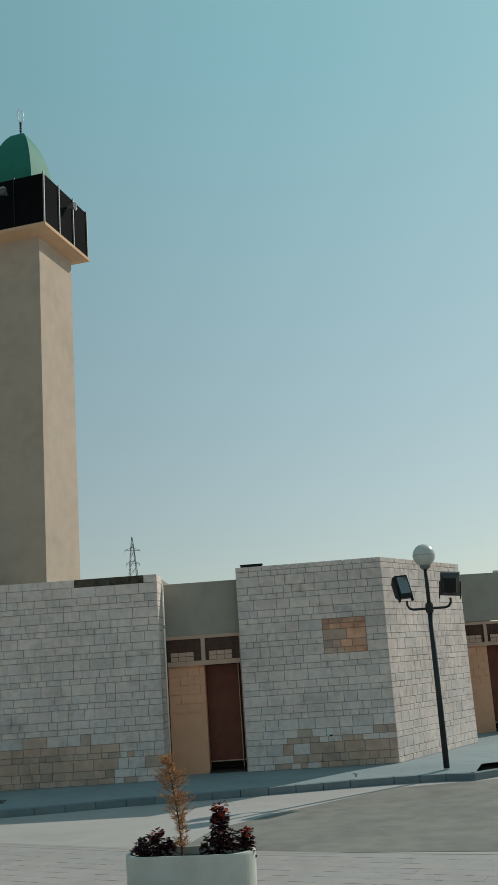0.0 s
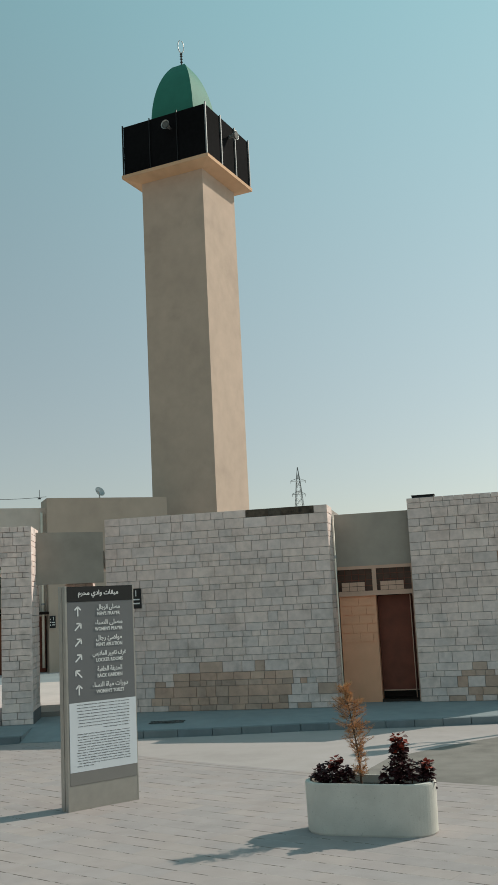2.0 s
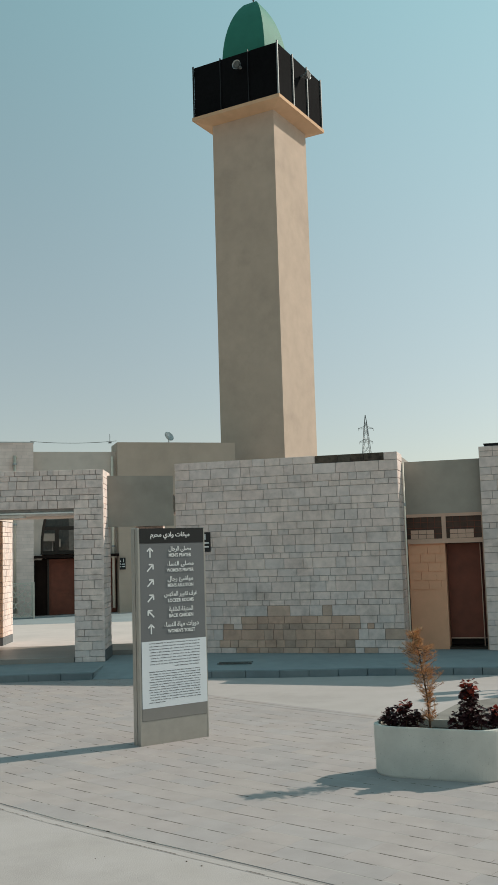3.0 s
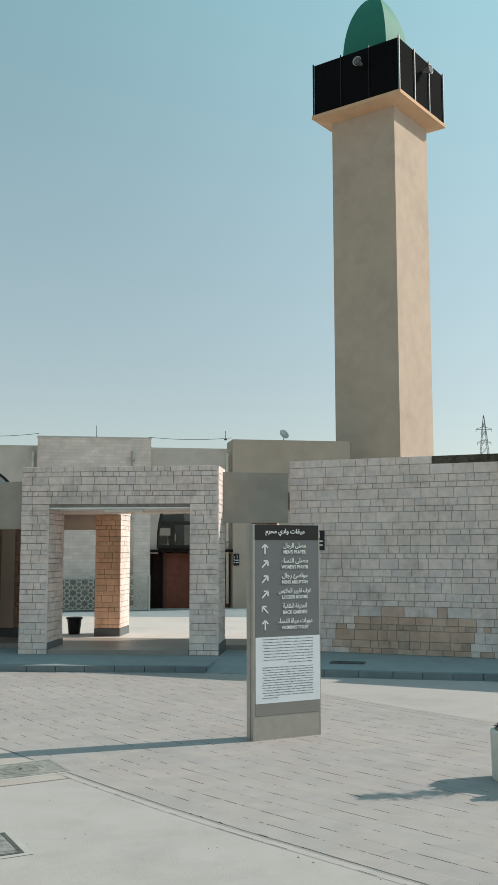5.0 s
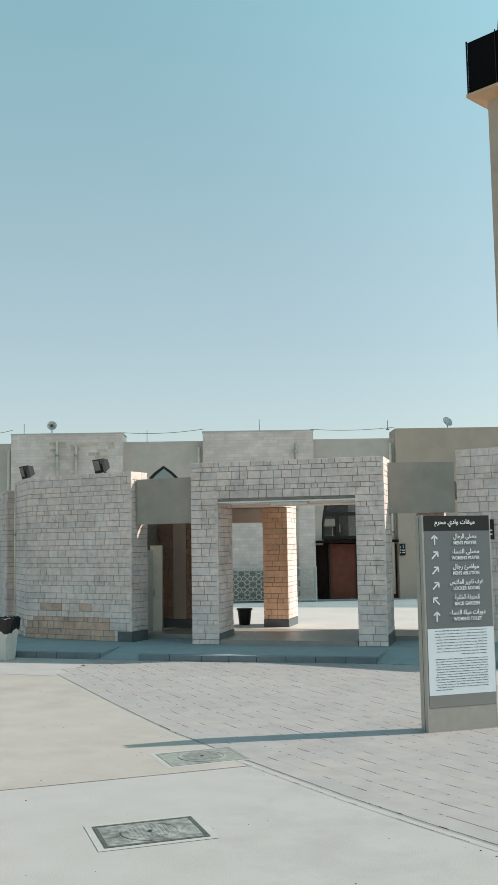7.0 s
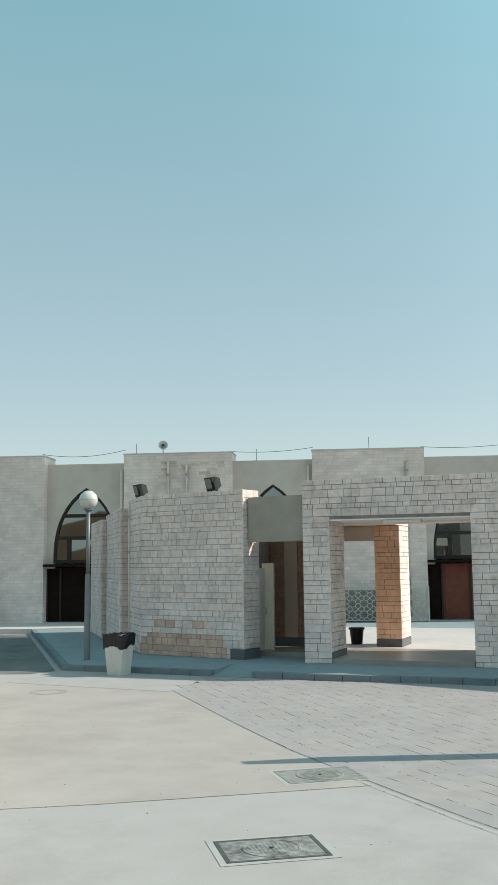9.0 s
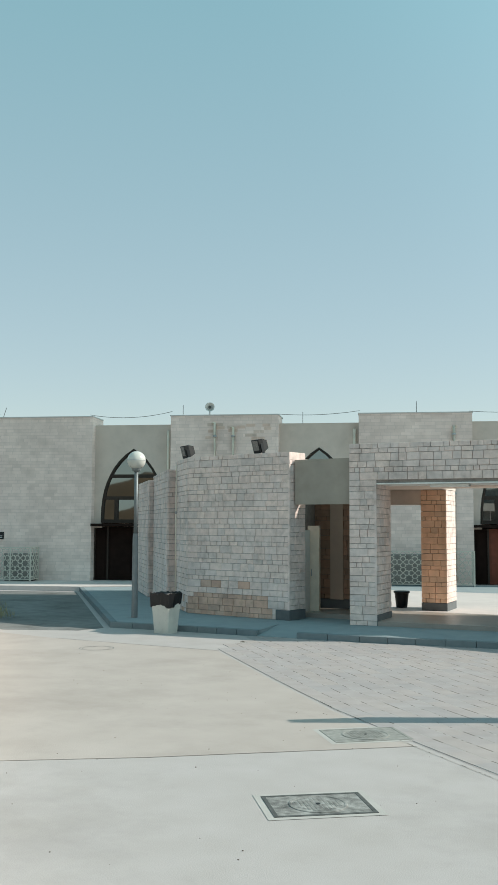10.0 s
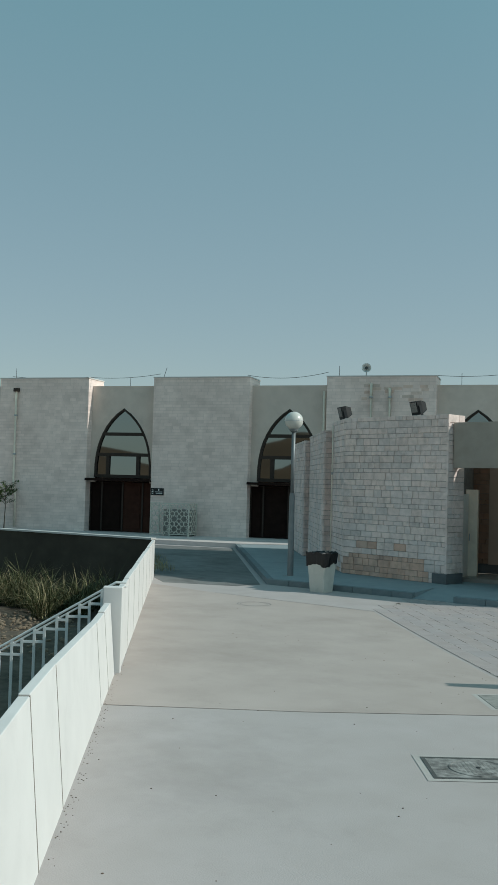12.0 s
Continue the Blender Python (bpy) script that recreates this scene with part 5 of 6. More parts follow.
for m_ in (at(-15.98, 16.6, 3.63, 150), at(-13.62, 16.42, 3.64, 165)):
    fl = thing("floodlight", m_, "dark square floodlight on the stone parapet", "floodlight", "roof floodlights")
    floodlight(fl, Matrix.Translation((0, 0, 0.2)) @ rz(-185 if m_.translation.x > -14.5 else -178) @ Matrix.Rotation(radians(15), 4, "X"), "head", 0.3, 0.3)
    boxpart("foot", (-0.1, 0.1, -0.04, 0.04, 0.0, 0.03), POLEDARK, fl)
    bm = bmesh.new()
    tube(bm, [(0, 0, 0.02), (0, 0, 0.14)], 0.02, 8)
    part("stem", bm, POLEDARK, fl)

sock = thing("socket_box", m1r @ Matrix.Translation((1.55, 0.0, 0.7)), "small broken white socket box on the stone wall", "socket")
boxpart("case", (0, 0.09, -0.035, 0.0, 0, 0.13), HORNWHITE, sock, bevel=0.006)
boxpart("cover", (-0.02, 0.07, -0.045, -0.034, 0.03, 0.15), HORNWHITE, sock, bevel=0.003)
boxpart("hole", (0.02, 0.075, -0.037, -0.03, 0.0, 0.04), BLACK, sock)

hp_ = lambda s_, y, z: hm @ Matrix.Translation((s_, y, z))
sp = thing("horn_speaker", hp_(1.03, 0.2, 5.97), "pale horn loudspeaker on the hall roof", "loudspeaker")
mouth_shade(horn(sp, Matrix.Translation((0, 0.1, 0.2)) @ Matrix.Rotation(radians(80), 4, "X") @ Matrix.Rotation(radians(10), 4, "Y"), 0.16, "horn", HORNWHITE), 0.07)
bm = bmesh.new()
tube(bm, [(0, 0.1, 0), (0, 0.1, 0.2)], 0.02, 8)
part("post", bm, GALV, sp)
dish = thing("satellite_dish", hp_(14.86, 0.5, 5.97), "small pale satellite dish on the beige roof edge", "satellite dish")
bm = bmesh.new()
lathe(bm, [(0.02, -0.05), (0.09, -0.045), (0.15, -0.02), (0.19, 0.015), (0.185, 0.02), (0.14, -0.01), (0.02, -0.04)], 20)
part("reflector", bm, GALV, dish, smooth=True, m=Matrix.Translation((0, 0, 0.27)) @ rz(25) @ Matrix.Rotation(radians(62), 4, "X"))
bm = bmesh.new()
tube(bm, [(0, 0.05, 0), (0, 0.05, 0.25)], 0.018, 8)
tube(bm, [(0, 0.0, 0.1), (-0.1, -0.2, 0.2), (-0.08, -0.26, 0.27)], 0.008, 6)
part("mount", bm, GALV, dish)
for s_, h, lean in ((-12.76, 0.4, 0), (-6.56, 0.38, 0.12), (0.1, 0.38, 0), (4.3, 0.5, 0), (8.23, 0.42, 0), (12.69, 0.32, 0), (-8.1, 0.4, 0)):
    bm = bmesh.new()
    tube(bm, [(0, 0, 0), (lean, 0, h)], 0.009, 6)
    rod = thing("lightning_rod", hp_(s_, 0.15 if s_ not in (4.3, -8.1) else 0.6, 5.95 if s_ not in (4.3, -8.1) else 5.6), "thin dark lightning rod on the roof edge", "lightning rod", "roof rods")
    part("rod", bm, POLEDARK, rod)
    boxpart("foot", (-0.05, 0.05, -0.05, 0.05, 0, 0.03), POLEDARK, rod)


def sagged(a, b, dip, n=10):
    return [Vector(a).lerp(Vector(b), i / n) + Vector((0, 0, -dip * 4 * (i / n) * (1 - i / n))) for i in range(n + 1)]


for a, b, dip in (((-13.0, 0.3, 6.05), (-9.7, 0.2, 6.0), 0.1), ((-9.6, 0.2, 5.99), (-6.7, 0.2, 6.1), 0.12), ((-3.3, 0.2, 6.03), (-0.3, 0.2, 6.12), 0.22), ((3.4, 0.3, 6.0), (6.3, 0.3, 6.08), 0.12), ((10.0, 0.3, 6.02), (12.95, 0.3, 6.05), 0.1)):
    bm = bmesh.new()
    tube(bm, sagged(a, b, dip * 0.7), 0.008, 5)
    tagged(part("cable", bm, BLACK, m=hm), "thin black cable slung along the hall roof", "cable", "roof cables")


def pipe(name, pts, r, label, group="", m=hm, clips=()):
    p = thing(name, m, label, "pipe", group)
    bm = bmesh.new()
    tube(bm, pts, r, 10)
    part("tube", bm, PIPEM, p, smooth=True)
    for q in clips:
        bm = bmesh.new()
        lathe(bm, [(r * 1.25, q[2] - 0.03), (r * 1.35, q[2]), (r * 1.25, q[2] + 0.03)], 12, Matrix.Translation((q[0], q[1], 0)))
        part("clip", bm, GALV, p)
    return p


for s_, z1 in ((1.28, 5.66), (1.93, 5.5), (9.46, 5.46)):
    pipe("downpipe", [(s_ - 0.08 if s_ != 9.46 else s_ + 0.05, 0.03, z1), (s_, -0.07, z1 + 0.02), (s_, -0.07, 0.3)], 0.055, "white plastic downpipe on the stone bay", "hall pipes", clips=[(s_, -0.07, 5.2), (s_, -0.07, 3.2)])
pipe("downpipe", [(-12.6, 0.02, 5.5), (-12.6, -0.07, 5.45), (-12.6, -0.07, 1.75), (-12.5, -0.07, 1.5), (-12.5, -0.07, 0.2)], 0.05, "white plastic downpipe on the stone bay", "hall pipes", clips=[(-12.6, -0.07, 4.5), (-12.6, -0.07, 3.0)])
boxpart("hopper", (-12.7, -12.5, -0.14, 0.0, 5.42, 5.56), DARKFRAME, hall)
pipe("downpipe", [(12.78, 0.28, 5.5), (12.78, 0.28, 0.3)], 0.05, "pale downpipe in the recess corner", "hall pipes", clips=[(12.78, 0.28, 2.4)])
pipe("downpipe", [(6.12, 0.28, 5.45), (6.12, 0.28, 0.3)], 0.05, "pale downpipe in the recess corner", "hall pipes")
pipe("downpipe", [(-0.45, 0.28, 5.45), (-0.45, 0.28, 0.3)], 0.05, "pale downpipe in the recess corner", "hall pipes")
pipe("conduit", [(0.07, 0.12, 0.2), (0.07, 0.12, 3.7)], 0.015, "thin pale conduit beside the doorway", m=at(-1.9, 18.55), clips=[(0.07, 0.12, 2.9)])
pipe("conduit", [(0, 0, 0.2), (0, 0, 3.55)], 0.014, "thin grey conduit in the wall corner", m=at(-16.42, 16.74), clips=[(0, 0, 2.4)])

# facade plates with rows of small text that cannot be read
def plate(m, w, h, label):
    p = thing("wall_sign", m, label, "sign")
    boxpart("board", (0, w, -0.03, 0, 0, h), SIGNBLACK, p, bevel=0.003)
    for i, (a, b) in enumerate(((0.32, 0.9), (0.4, 0.9))):
        z = h * (0.42 - 0.2 * i)
        boxpart("text_bar", (w * a, w * b, -0.033, -0.0295, z, z + h * 0.07), LETTER, p)
    for i in range(3):
        boxpart("text_bar", (w * 0.07, w * 0.2, -0.033, -0.0295, h * (0.2 + 0.23 * i), h * (0.3 + 0.23 * i)), LETTER, p)
    boxpart("symbol", (w * 0.58, w * 0.66, -0.033, -0.0295, h * 0.62, h * 0.92), LETTER, p)


plate(hp_(-6.86, -0.002, 1.58), 0.5, 0.26, "small dark bilingual sign on the hall wall")
plate(at(-5.93, 18.625, 2.12, -1.5), 0.27, 0.38, "small dark bilingual sign on the stone wall")
plate(hp_(12.94, -0.02, 1.6), 0.2, 0.4, "small dark sign on the beige wall")

# carved metal screens before the hall
def lattice(bm, w, h, cell=0.36, t=0.024):
    """Bars of an eight-pointed star pattern."""
    nx, nz = max(1, round(w / cell)), max(1, round(h / cell))
    cx, cz = w / nx, h / nz
    def bar(x0, z0, x1, z1):
        d = math.hypot(x1 - x0, z1 - z0)
        box(bm, 0, d, -0.008, 0.008, -t / 2, t / 2, Matrix.Translation((x0, 0, z0)) @ Matrix.Rotation(-math.atan2(z1 - z0, x1 - x0), 4, "Y"))
    for i in range(nx):
        for j in range(nz):
            x, z = i * cx, j * cz
            pts = []
            for k in range(16):
                a = math.pi * k / 8
                r = 0.46 if k % 2 == 0 else 0.27
                pts.append((x + cx * (0.5 + r * math.cos(a)), z + cz * (0.5 + r * math.sin(a))))
            for p, q in zip(pts, pts[1:] + pts[:1]):
                bar(*p, *q)
            for k in (0, 4, 8, 12):
                a = math.pi * k / 8
                bar(pts[k][0], pts[k][1], x + cx * (0.5 + 0.5 * math.cos(a)), z + cz * (0.5 + 0.5 * math.sin(a)))
            bar(x, z, x + cx * 0.22, z + cz * 0.22)
            bar(x + cx, z, x + cx * 0.78, z + cz * 0.22)
            bar(x, z + cz, x + cx * 0.22, z + cz * 0.78)
            bar(x + cx, z + cz, x + cx * 0.78, z + cz * 0.78)


def screen(m, w, h, label, depth=0.8):
    s_ = thing("metal_screen", m, label, "screen", "hall screens")
    bm = bmesh.new()
    lattice(bm, w, h - 0.1)
    part("lattice", bm, SCREENM, s_, m=Matrix.Translation((0, 0, 0.08)))
    bm = bmesh.new()
    lattice(bm, depth, h - 0.1)
    part("side_lattice", bm, SCREENM, s_, m=Matrix.Translation((w, 0, 0.08)) @ rz(90))
    for x, y in ((0, 0), (w, 0), (w, depth), (0, depth), (w / 2, 0)):
        boxpart("post", (x - 0.02, x + 0.02, y - 0.02, y + 0.02, 0, h), SCREENM, s_)
    for z in (h - 0.03, 0.05):
        boxpart("rail", (0.02, w - 0.02, -0.016, 0.016, z, z + 0.03), SCREENM, s_)
        boxpart("rail", (w - 0.016, w + 0.016, 0.02, depth - 0.02, z, z + 0.03), SCREENM, s_)
    return s_


screen(hp_(-6.45, -0.95, 0.15), 1.45, 1.18, "pale fretwork metal screen standing before the hall")
screen(hp_(6.95, -0.95, 0.15), 3.05, 1.15, "pale fretwork metal screen standing before the hall")
equip = thing("cabinet", hp_(-6.1, -0.6, 0.15), "dark grey equipment cabinet behind the fretwork screen", "cabinet")
boxpart("body", (0, 1.1, 0, 0.4, 0.05, 0.95), CABINET, equip, bevel=0.01)
boxpart("base", (0.03, 1.07, 0.02, 0.38, 0, 0.05), DARKFRAME, equip)

unit = thing("cabinet", hp_(7.1, -0.55, 0.15), "dark green-grey equipment cabinet behind the fretwork screen", "cabinet")
boxpart("body", (0, 1.35, 0, 0.4, 0.06, 1.02), CABINET, unit, bevel=0.01)
boxpart("base", (0.04, 1.31, 0.03, 0.37, 0, 0.06), DARKFRAME, unit)
# ---- railing and sunken garden ----
PITCH, UNIT, STEPS = 0.59, 0.252, 11
railing = thing("railing", at(-9.52, 6.06, 0, math.degrees(math.atan2(-0.7517, -0.6582))), "white metal stair railing with a stepped square fret", "railing")
for z, r in ((0.93, 0.014), (0.885, 0.011)):
    bm = bmesh.new()
    tube(bm, [(-0.12, 0, z), (0, 0, z), (UNIT * STEPS, 0, z - PITCH * UNIT * STEPS)], r, 8)
    part("rail", bm, RAILM, railing)
for i in range(STEPS):
    tall, short = (i + 0.62) * UNIT, (i + 0.17) * UNIT
    zt, zs = 0.93 - PITCH * tall, 0.885 - PITCH * short
    foot = min(-0.7, zt - 0.95)
    boxpart("baluster", (tall - 0.015, tall + 0.015, -0.012, 0.012, foot, zt), RAILM, railing)
    boxpart("baluster", (short - 0.015, short + 0.015, -0.012, 0.012, foot, zs), RAILM, railing)
    boxpart("fret", (short + 0.015, tall - 0.015, -0.011, 0.011, zt - 0.065, zt - 0.037), RAILM, railing)
    boxpart("fret", (max(short - UNIT, 0) + 0.015, short - 0.015, -0.011, 0.011, zs - 0.045, zs - 0.017), RAILM, railing)

bm = bmesh.new()
nx, ny = 60, 40
grid = {}
A0, A1 = Vector((4.0, -4.36)), Vector((-17.9, 12.5))
for i in range(nx + 1):
    for j in range(ny + 1):
        p = A0.lerp(A1, i / nx)
        q = Vector((-0.611, -0.7915)) * (0.08 + 18 * (j / ny) ** 1.5)
        x, y = p.x + q.x, p.y + q.y
        grid[i, j] = bm.verts.new((x, y, -0.75 + 0.16 * noise.noise(Vector((x * 0.6, y * 0.6, 0))) + 0.05 * noise.noise(Vector((x * 3, y * 3, 5)))))
for i in range(nx):
    for j in range(ny):
        bm.faces.new((grid[i, j], grid[i + 1, j], grid[i + 1, j + 1], grid[i, j + 1]))
garden = tagged(part("garden_bed", bm, SOIL, smooth=True), "dark uneven soil of the sunken garden bed", "ground", kind="structure")
rnd = random.Random(21)
green, straw, stones = bmesh.new(), bmesh.new(), bmesh.new()
wd = Vector((-17.9, 12.52)) - Vector((-45, 3.4))
wd.normalize()
wn_ = Vector((wd.y, -wd.x))
for k in range(120):
    p = Vector((-17.9, 12.52)) - wd * rnd.uniform(0.3, 9.0) + wn_ * rnd.uniform(0.3, 2.6)
    h = rnd.uniform(0.6, 1.3)
    for i in range(60):
        a = rnd.uniform(0, 6.283)
        lean = rnd.uniform(0.2, 1.25)
        b0 = Vector((p.x + rnd.uniform(-0.12, 0.12), p.y + rnd.uniform(-0.12, 0.12), -0.75))
        d = Vector((math.cos(a) * lean, math.sin(a) * lean, 1)).normalized()
        hh = h * rnd.uniform(0.5, 1.1)
        s_ = Vector((-math.sin(a), math.cos(a), 0)) * 0.006
        m_ = b0 + d * hh * 0.6
        t_ = b0 + d * hh + Vector((math.cos(a), math.sin(a), -0.5)) * hh * lean * 0.5
        tgt = straw if rnd.random() < 0.24 else green
        v = [tgt.verts.new(q) for q in (b0 - s_, b0 + s_, m_ + s_, m_ - s_)]
        tgt.faces.new(v)
        t3 = tgt.verts.new(t_)
        tgt.faces.new((v[3], v[2], t3))
for k in range(900):
    x0 = Vector((-14.5, 8.6)).lerp(Vector((-20.5, 9.5)), rnd.random()) + Vector((rnd.uniform(-1.4, 1.4), rnd.uniform(-1.6, 1.2)))
    r = rnd.uniform(0.012, 0.05)
    bmesh.ops.create_icosphere(stones, subdivisions=1, radius=r, matrix=Matrix.Translation((x0.x, x0.y, -0.7)) @ Matrix.Diagonal((1, rnd.uniform(0.6, 1.2), rnd.uniform(0.4, 0.8), 1)))
tagged(part("grass", green, GRASS), "tall olive-green ornamental grass in clumps", "grass", kind="stuff")
tagged(part("dry_grass", straw, STRAW), "bleached straw-coloured grass stalks", "grass", kind="stuff")
tagged(part("rubble", stones, mat("rubble_stone", (0.25, 0.185, 0.13), 0.9, var=0.2, scale=10, bump=0.3)), "scattered pale stones on the garden soil", "stones", kind="stuff")
verge = bmesh.new()
for k in range(900):
    p = Vector((-18.6, 13.2)).lerp(Vector((-22.5, 15.6)), rnd.random()) + Vector((rnd.uniform(-0.5, 0.3), rnd.uniform(-0.3, 0.5)))
    a = rnd.uniform(0, 6.283)
    b0 = Vector((p.x, p.y, 0.0))
    s_ = Vector((-math.sin(a), math.cos(a), 0)) * 0.006
    t_ = b0 + Vector((math.cos(a) * 0.06, math.sin(a) * 0.06, rnd.uniform(0.05, 0.16)))
    verge.faces.new([verge.verts.new(q) for q in (b0 - s_, b0 + s_, t_)])
tagged(part("verge_grass", verge, STRAW), "sparse dry grass beside the lane", "grass", kind="stuff")

# grit on the concrete
grit = bmesh.new()
for k in range(240):
    p = Vector((rnd.uniform(-13, -0.5), rnd.uniform(1.5, 12)))
    if p.length > 4.5 and p.y > -0.773 * (p.x + 17.85) + 12.9:
        r = rnd.uniform(0.003, 0.008)
        bmesh.ops.create_icosphere(grit, subdivisions=1, radius=r, matrix=Matrix.Translation((p.x, p.y, r * 0.3)) @ Matrix.Diagonal((1, rnd.uniform(0.5, 1.4), 0.6, 1)))
for k in range(320):
    p = LA.lerp(LB, rnd.uniform(0.3, 0.8)) + Vector((0.6115, 0.791)) * (0.045 + abs(rnd.gauss(0, 0.035)))
    r = rnd.uniform(0.002, 0.006)
    bmesh.ops.create_icosphere(grit, subdivisions=1, radius=r, matrix=Matrix.Translation((p.x, p.y, r * 0.3)) @ Matrix.Diagonal((1, rnd.uniform(0.5, 1.4), 0.6, 1)))
tagged(part("grit", grit, SOIL), "scattered dark grit on the concrete", "grit", kind="stuff")

# sapling before the hall
sap = thing("sapling", hp_(-12.5, -0.8, 0.15), "thin young tree with feathery green leaves", "tree")
tr, lv = bmesh.new(), bmesh.new()
tube(tr, [(0, 0, 0), (0.03, 0, 0.8), (0.0, 0, 1.5)], 0.025, 7, 0.01)
for k in range(26):
    a = rnd.uniform(0, 6.283)
    p = Vector((0.0, 0, rnd.uniform(0.9, 1.55)))
    e = p + Vector((math.cos(a) * rnd.uniform(0.3, 0.75), math.sin(a) * 0.5, rnd.uniform(0.05, 0.35)))
    tube(tr, [p, p.lerp(e, 0.5) + Vector((0, 0, 0.05)), e], 0.008, 5, 0.003)
    for j in range(26):
        c = p.lerp(e, rnd.uniform(0.3, 1.05))
        d = Vector((rnd.uniform(-1, 1), rnd.uniform(-1, 1), rnd.uniform(-0.7, 0.4))).normalized()
        leaf_quad(lv, c, d, Vector((0, 0.1, 1)), 0.028, rnd.uniform(0.09, 0.16))
part("trunk", tr, BARK, sap)
part("crown", lv, LEAF, sap)

# ---- distance ----
pyl = thing("pylon", at(-19.88, 145.7, -1.3, 20), "distant grey lattice power pylon", "pylon")
bm = bmesh.new()
H = 23.2
levels = [(0, 1.5), (7, 1.1), (13, 0.8), (17.2, 0.58), (18.6, 0.46), (19.9, 0.36), (21.1, 0.26), (22.2, 0.14), (H, 0.03)]
for (z0, w0), (z1, w1) in zip(levels, levels[1:]):
    for sx, sy in ((1, 1), (1, -1), (-1, 1), (-1, -1)):
        tube(bm, [(sx * w0, sy * w0, z0), (sx * w1, sy * w1, z1)], 0.04, 4)
        tube(bm, [(sx * w0, sy * w0, z0), (-sx * w1, sy * w1, z1)], 0.022, 4)
        tube(bm, [(sx * w0, sy * w0, z0), (sx * w1, -sy * w1, z1)], 0.022, 4)
part("lattice", bm, POLE, pyl)
for z, w in ((H - 4.1, 1.0), (H - 2.1, 1.15)):
    bm = bmesh.new()
    tube(bm, [(-w, 0, z + 0.05), (0, 0, z + 0.45), (w, 0, z + 0.05)], 0.035, 4)
    tube(bm, [(-w, 0, z), (w, 0, z)], 0.035, 4)
    for x in (-w, w):
        tube(bm, [(x, 0, z), (x, 0, z - 0.35)], 0.03, 4)
    part("cross_arm", bm, POLE, pyl)

bm = bmesh.new()
prev = None
for i in range(121):
    a = radians(-175 + 290 * i / 120)
    col_ = []
    for k in range(7):
        d = 330 + 45 * k
        x, y = d * math.sin(a + math.pi), d * math.cos(a + math.pi)
        env = math.sin(math.pi * k / 6)
        hgt = 29 * env * (0.6 + 0.9 * abs(noise.noise(Vector((x * 0.006, y * 0.006, 3))))) * (0.85 + 0.5 * noise.noise(Vector((x * 0.02, y * 0.02, 7)))) + 4 * env * noise.noise(Vector((x * 0.06, y * 0.06, 11)))
        col_.append(bm.verts.new((x, y, -1.4 + hgt)))
    if prev:
        for k in range(6):
            if prev[k].co.y < 60 and col_[k].co.y < 60:
                bm.faces.new((prev[k], col_[k], col_[k + 1], prev[k + 1]))
    prev = col_
tagged(part("hills", bm, HILL, smooth=True), "bare brown desert hills across the valley", "hill", kind="structure")

# ---- stones of the walls, last ----
m2, l2 = face_m(W2A, W2B)
stone_face(wall_2, m2, l2, 0.15, 3.9, 2, patches=[(0.9, 4.2, 0.15, 1.05, STONE_TAN, 0.4), (1.2, 3.5, 0.2, 0.8, STONE_TAN, 0.97), (0.0, 4.4, 0.15, 0.5, STONE_TAN, 0.3), (3.05, 4.05, 3.78, 3.95, BROKEN, 1.0)])
stone_face(wall_2, m2 @ at(l2, 0, 0, 90), 0.7, 0.15, 3.9, 3)
m1, l1 = face_m(W1A, W1B)
stone_face(wall_1, m1, l1, 0.15, 3.95, 5, holes=[(1.6, 2.42, 2.2, 2.85)], patches=[(0.4, 2.9, 0.15, 0.9, STONE_TAN, 0.5), (1.3, 2.9, 0.2, 0.7, STONE_TAN, 0.8), ])
stone_face(wall_1, m1 @ Matrix.Translation((1.6, 0, 0)), 0.82, 2.2, 2.85, 25, base=STONE_TAN, patches=[(0.4, 0.82, 2.2, 2.85, STONE_RUST, 1.0), (0.0, 0.82, 2.65, 2.85, STONE_RUST, 1.0)])
m1b, l1b = face_m(W1B, W1C)
stone_face(wall_1, m1b, l1b, 0.15, 3.95, 6)
stone_face(portal, pm, plen, 0.15, PTOP, 8, courses=FINE, size=0.85, holes=[(OPEN0, OPEN1, 0, SOFFIT)])
stone_face(portal, pm @ at(OPEN0, 0, 0, 90), PDEEP, 0.36, SOFFIT, 9, courses=FINE, size=0.85)
stone_face(portal, pm @ at(plen, 0, 0, 90), PDEEP, 0.36, PTOP, 10, courses=FINE, size=0.85)
m3, l3 = face_m(W3A, W3B)
stone_face(wall_3, m3, l3, 0.15, 3.64, 12, courses=FINE, size=0.85, patches=[(-0.1, 2.35, 0.15, 0.7, STONE_PINK, 0.97), (0.3, 2.0, 0.7, 0.82, STONE_PINK, 0.6)])
stone_face(wall_3, m3 @ at(l3, 0, 0, 90), 0.58, 0.36, 3.64, 13, courses=FINE, size=0.85)
boxpart("plinth", (l3 - 0.35, l3 + 0.004, 0.0, 0.042, 0.12, 0.36), DARKPLINTH, None, m=m3 @ Matrix.Translation((0, -0.006, 0))).parent = wall_3
boxpart("plinth", (0.005, 0.58, 0.0, 0.042, 0.12, 0.355), DARKPLINTH, wall_3, m=m3 @ at(l3, 0, 0, 90))
m3c, l3c = face_m(W3F, W3A)
stone_face(wall_3, m3c, l3c, 0.15, 3.64, 14, courses=FINE, size=0.85, patches=[(1.0, 1.75, 0.15, 0.5, STONE_TAN, 0.4)])
stone_face(inner_wall, im, il, 0.42, 3.15, 15, base=STONE_DIMBROWN)
stone_face(flank_2, *face_m((-19.53, 19.04), (-16.68, 16.71)), 0.15, 3.45, 17, courses=FINE, size=0.85)
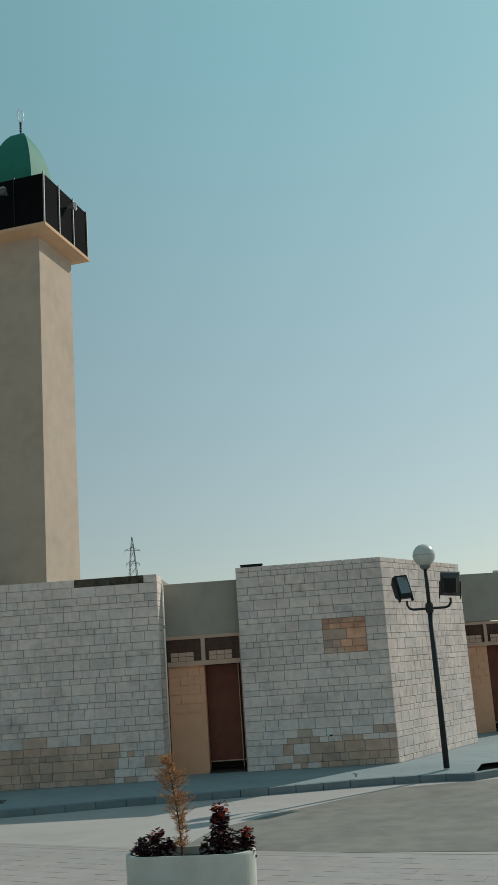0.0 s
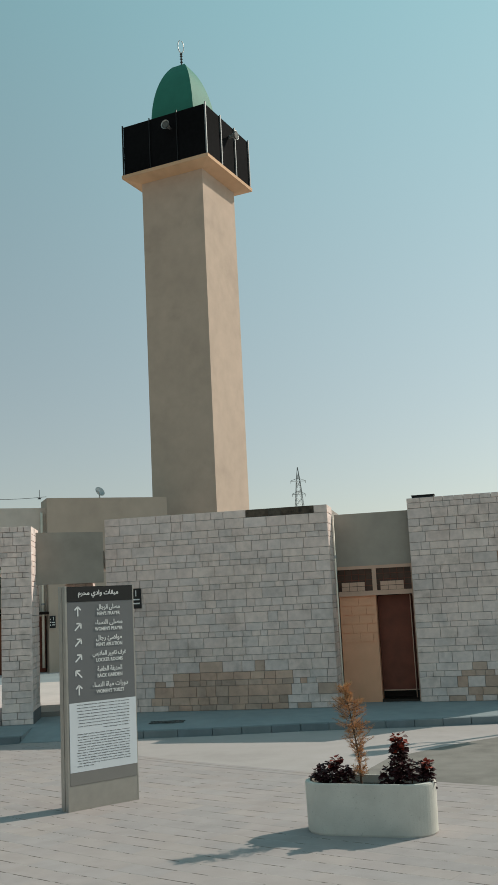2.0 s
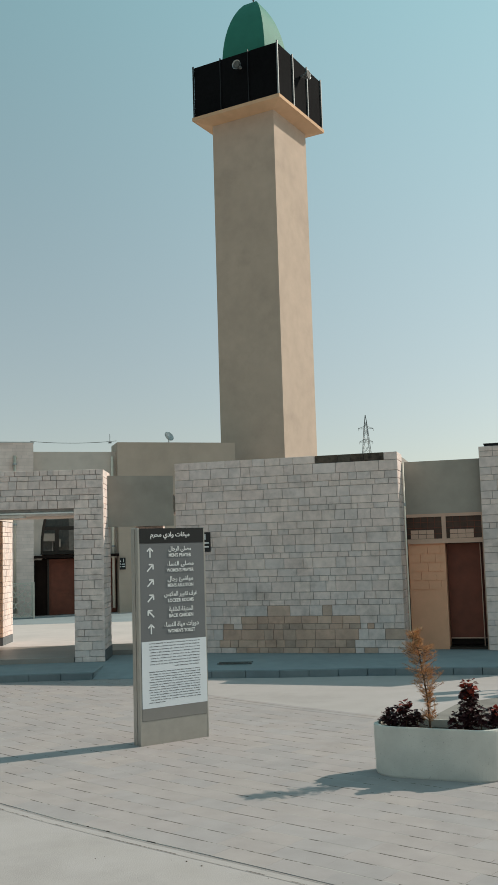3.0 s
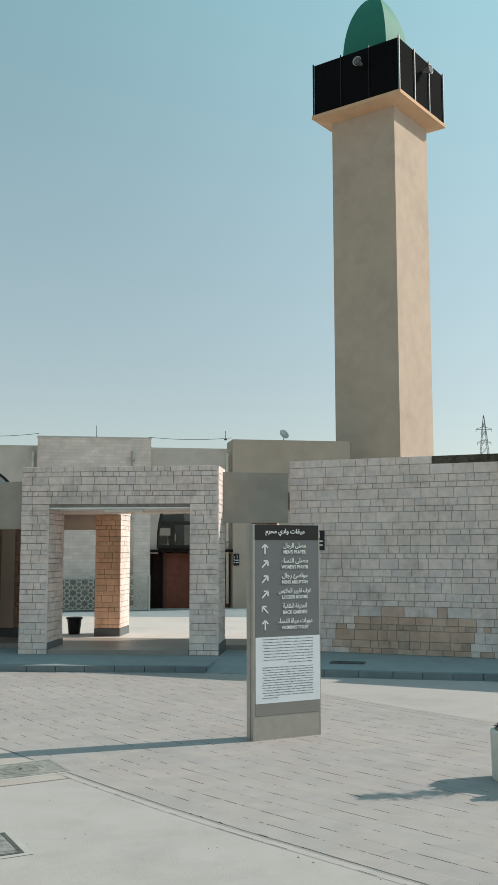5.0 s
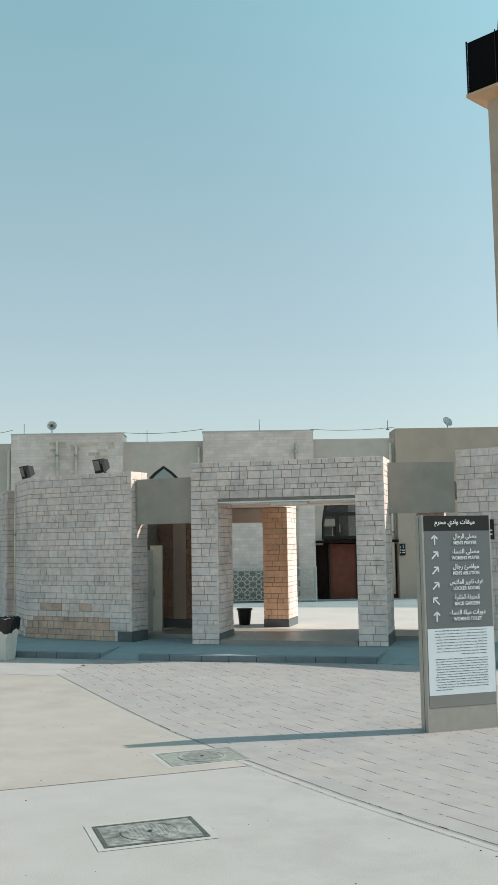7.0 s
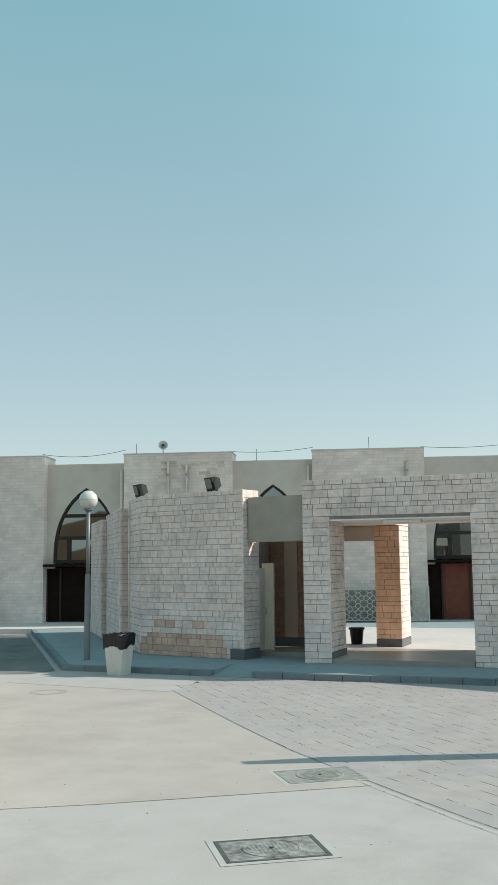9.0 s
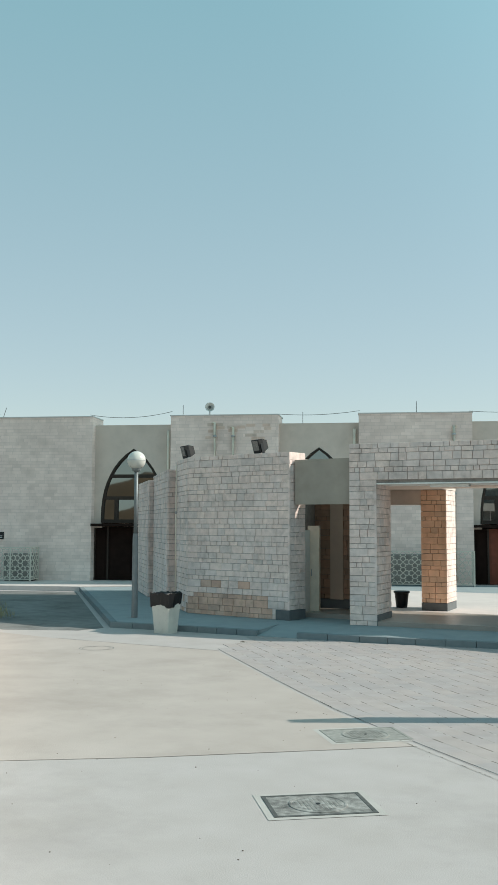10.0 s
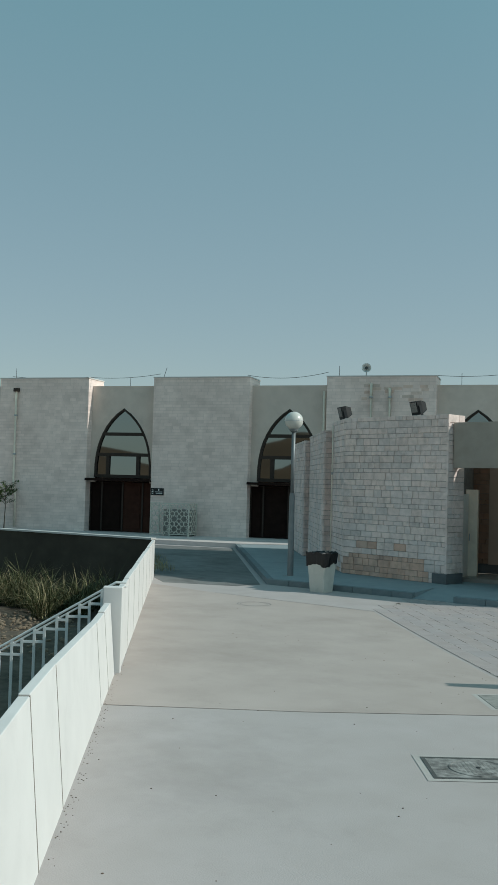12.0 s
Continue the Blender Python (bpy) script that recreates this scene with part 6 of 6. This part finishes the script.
stone_face(flank_2, *face_m((-16.68, 16.71), (-16.56, 17.15)), 0.15, 3.45, 18, courses=FINE, size=0.85)
stone_face(flank_3, *face_m((-21.64, 20.49), (-19.46, 18.79)), 0.15, 3.34, 19, courses=FINE, size=0.85)
stone_face(flank_3, *face_m((-19.46, 18.79), (-19.34, 19.2)), 0.15, 3.34, 20, courses=FINE, size=0.85)
stone_face(wall_0, *face_m((5.75, 24.3), (6.35, 24.14)), 0.15, 3.95, 22)

# ---- paving before the gateway ----
PAVE_AREA = [(-11.1, 12.36), (-8.37, 10.44), (-6.62, 9.26), (-4.93, 8.3), (-3.68, 7.62), (-2.82, 7.2), (-1.93, 6.8), (2.0, 5.0), (9.0, 8.0), (4.0, 10.15), (1.32, 11.24), (-0.11, 11.74), (-1.78, 12.6), (-3.05, 13.29), (-4.3, 14.05), (-4.9, 14.7), (-5.5, 15.98), (-6.98, 15.78), (-9.02, 15.12), (-11.2, 14.5), (-12.0, 14.3)]


def inside(x, y):
    c = False
    for i, (x1, y1) in enumerate(PAVE_AREA):
        x0, y0 = PAVE_AREA[i - 1]
        if (y0 > y) != (y1 > y) and x < (x1 - x0) * (y - y0) / (y1 - y0) + x0:
            c = not c
    return c


bm = bmesh.new()
poly_slab(bm, [(x + 0.01, y + 0.018) for x, y in PAVE_AREA[:8]] + [(x - 0.03, y - 0.13) for x, y in PAVE_AREA[8:-2]] + [(-11.2, 14.25), (-11.7, 13.6)], -0.1, 0.0040)
paving = tagged(part("paving", bm, PAVER_JOINT), "weathered grey block paving laid in long rows", "pavement", kind="structure")
PW, PL = 0.235, 0.47
bm = bmesh.new()
box(bm, -PL / 2 + 0.0012, PL / 2 - 0.0012, -PW / 2 + 0.0055, PW / 2 - 0.0055, -0.02, 0.0045)
paver_me = mesh_of("paver", bm, PAVER)
rest = bmesh.new()
EDGE = [Vector(q) for q in ((-17.2, 16.65), (-15.2, 15.2), (-11.1, 12.36), (-8.37, 10.44), (-6.62, 9.26), (-4.93, 8.3), (-3.68, 7.62), (-1.93, 6.8), (2.0, 5.0), (10.0, 1.6))]


def along(q, off):
    """Point and heading at a run q along the apron's edge, set off towards the walls; corners eased."""
    def raw(w):
        for a, b in zip(EDGE, EDGE[1:]):
            ln = (b - a).length
            if w <= ln or b is EDGE[-1]:
                return a + (b - a) * (w / ln)
            w -= ln
    p = (raw(max(0, q - 0.9)) + raw(q) * 2 + raw(q + 0.9)) / 4
    d = (raw(q + 1.2) - raw(max(0, q - 1.2))).normalized()
    return p + Vector((-d.y, d.x)) * off, math.atan2(d.y, d.x)


rnd = random.Random(77)
count = 0
for r in range(0, 46):
    q = rnd.uniform(0, PL)
    while q < 27:
        p, ang = along(q, (r + 0.5) * PW + 0.01)
        q += PL
        u, v = Vector((math.cos(ang), math.sin(ang))), Vector((-math.sin(ang), math.cos(ang)))
        cs = [p + u * sx * PL * 0.5 + v * sy * PW * 0.45 for sx in (-1, 1) for sy in (-1, 1)]
        k = sum(inside(w.x, w.y) for w in cs)
        if k < 2:
            continue
        z = rnd.uniform(-0.0002, 0.0003)
        if p.length < 11.2 and count < 300:
            count += 1
            ob = new("paver", paver_me)
            ob.parent = paving
            ob.matrix_basis = at(p.x, p.y, z, math.degrees(ang) + rnd.uniform(-0.25, 0.25))
        else:
            hx, hy = PL / 2 - 0.0018, PW / 2 - 0.006
            ring = [p - u * hx - v * hy, p + u * hx - v * hy, p + u * hx + v * hy, p - u * hx + v * hy]
            top = [rest.verts.new((w.x, w.y, 0.0045 + z)) for w in ring]
            lo = [rest.verts.new((w.x, w.y, -0.01)) for w in ring]
            rest.faces.new(top)
            for i in range(4):
                rest.faces.new((lo[i], lo[(i + 1) % 4], top[(i + 1) % 4], top[i]))
tagged(part("pavers", rest, PAVER_FAR, paving), kind="stuff")
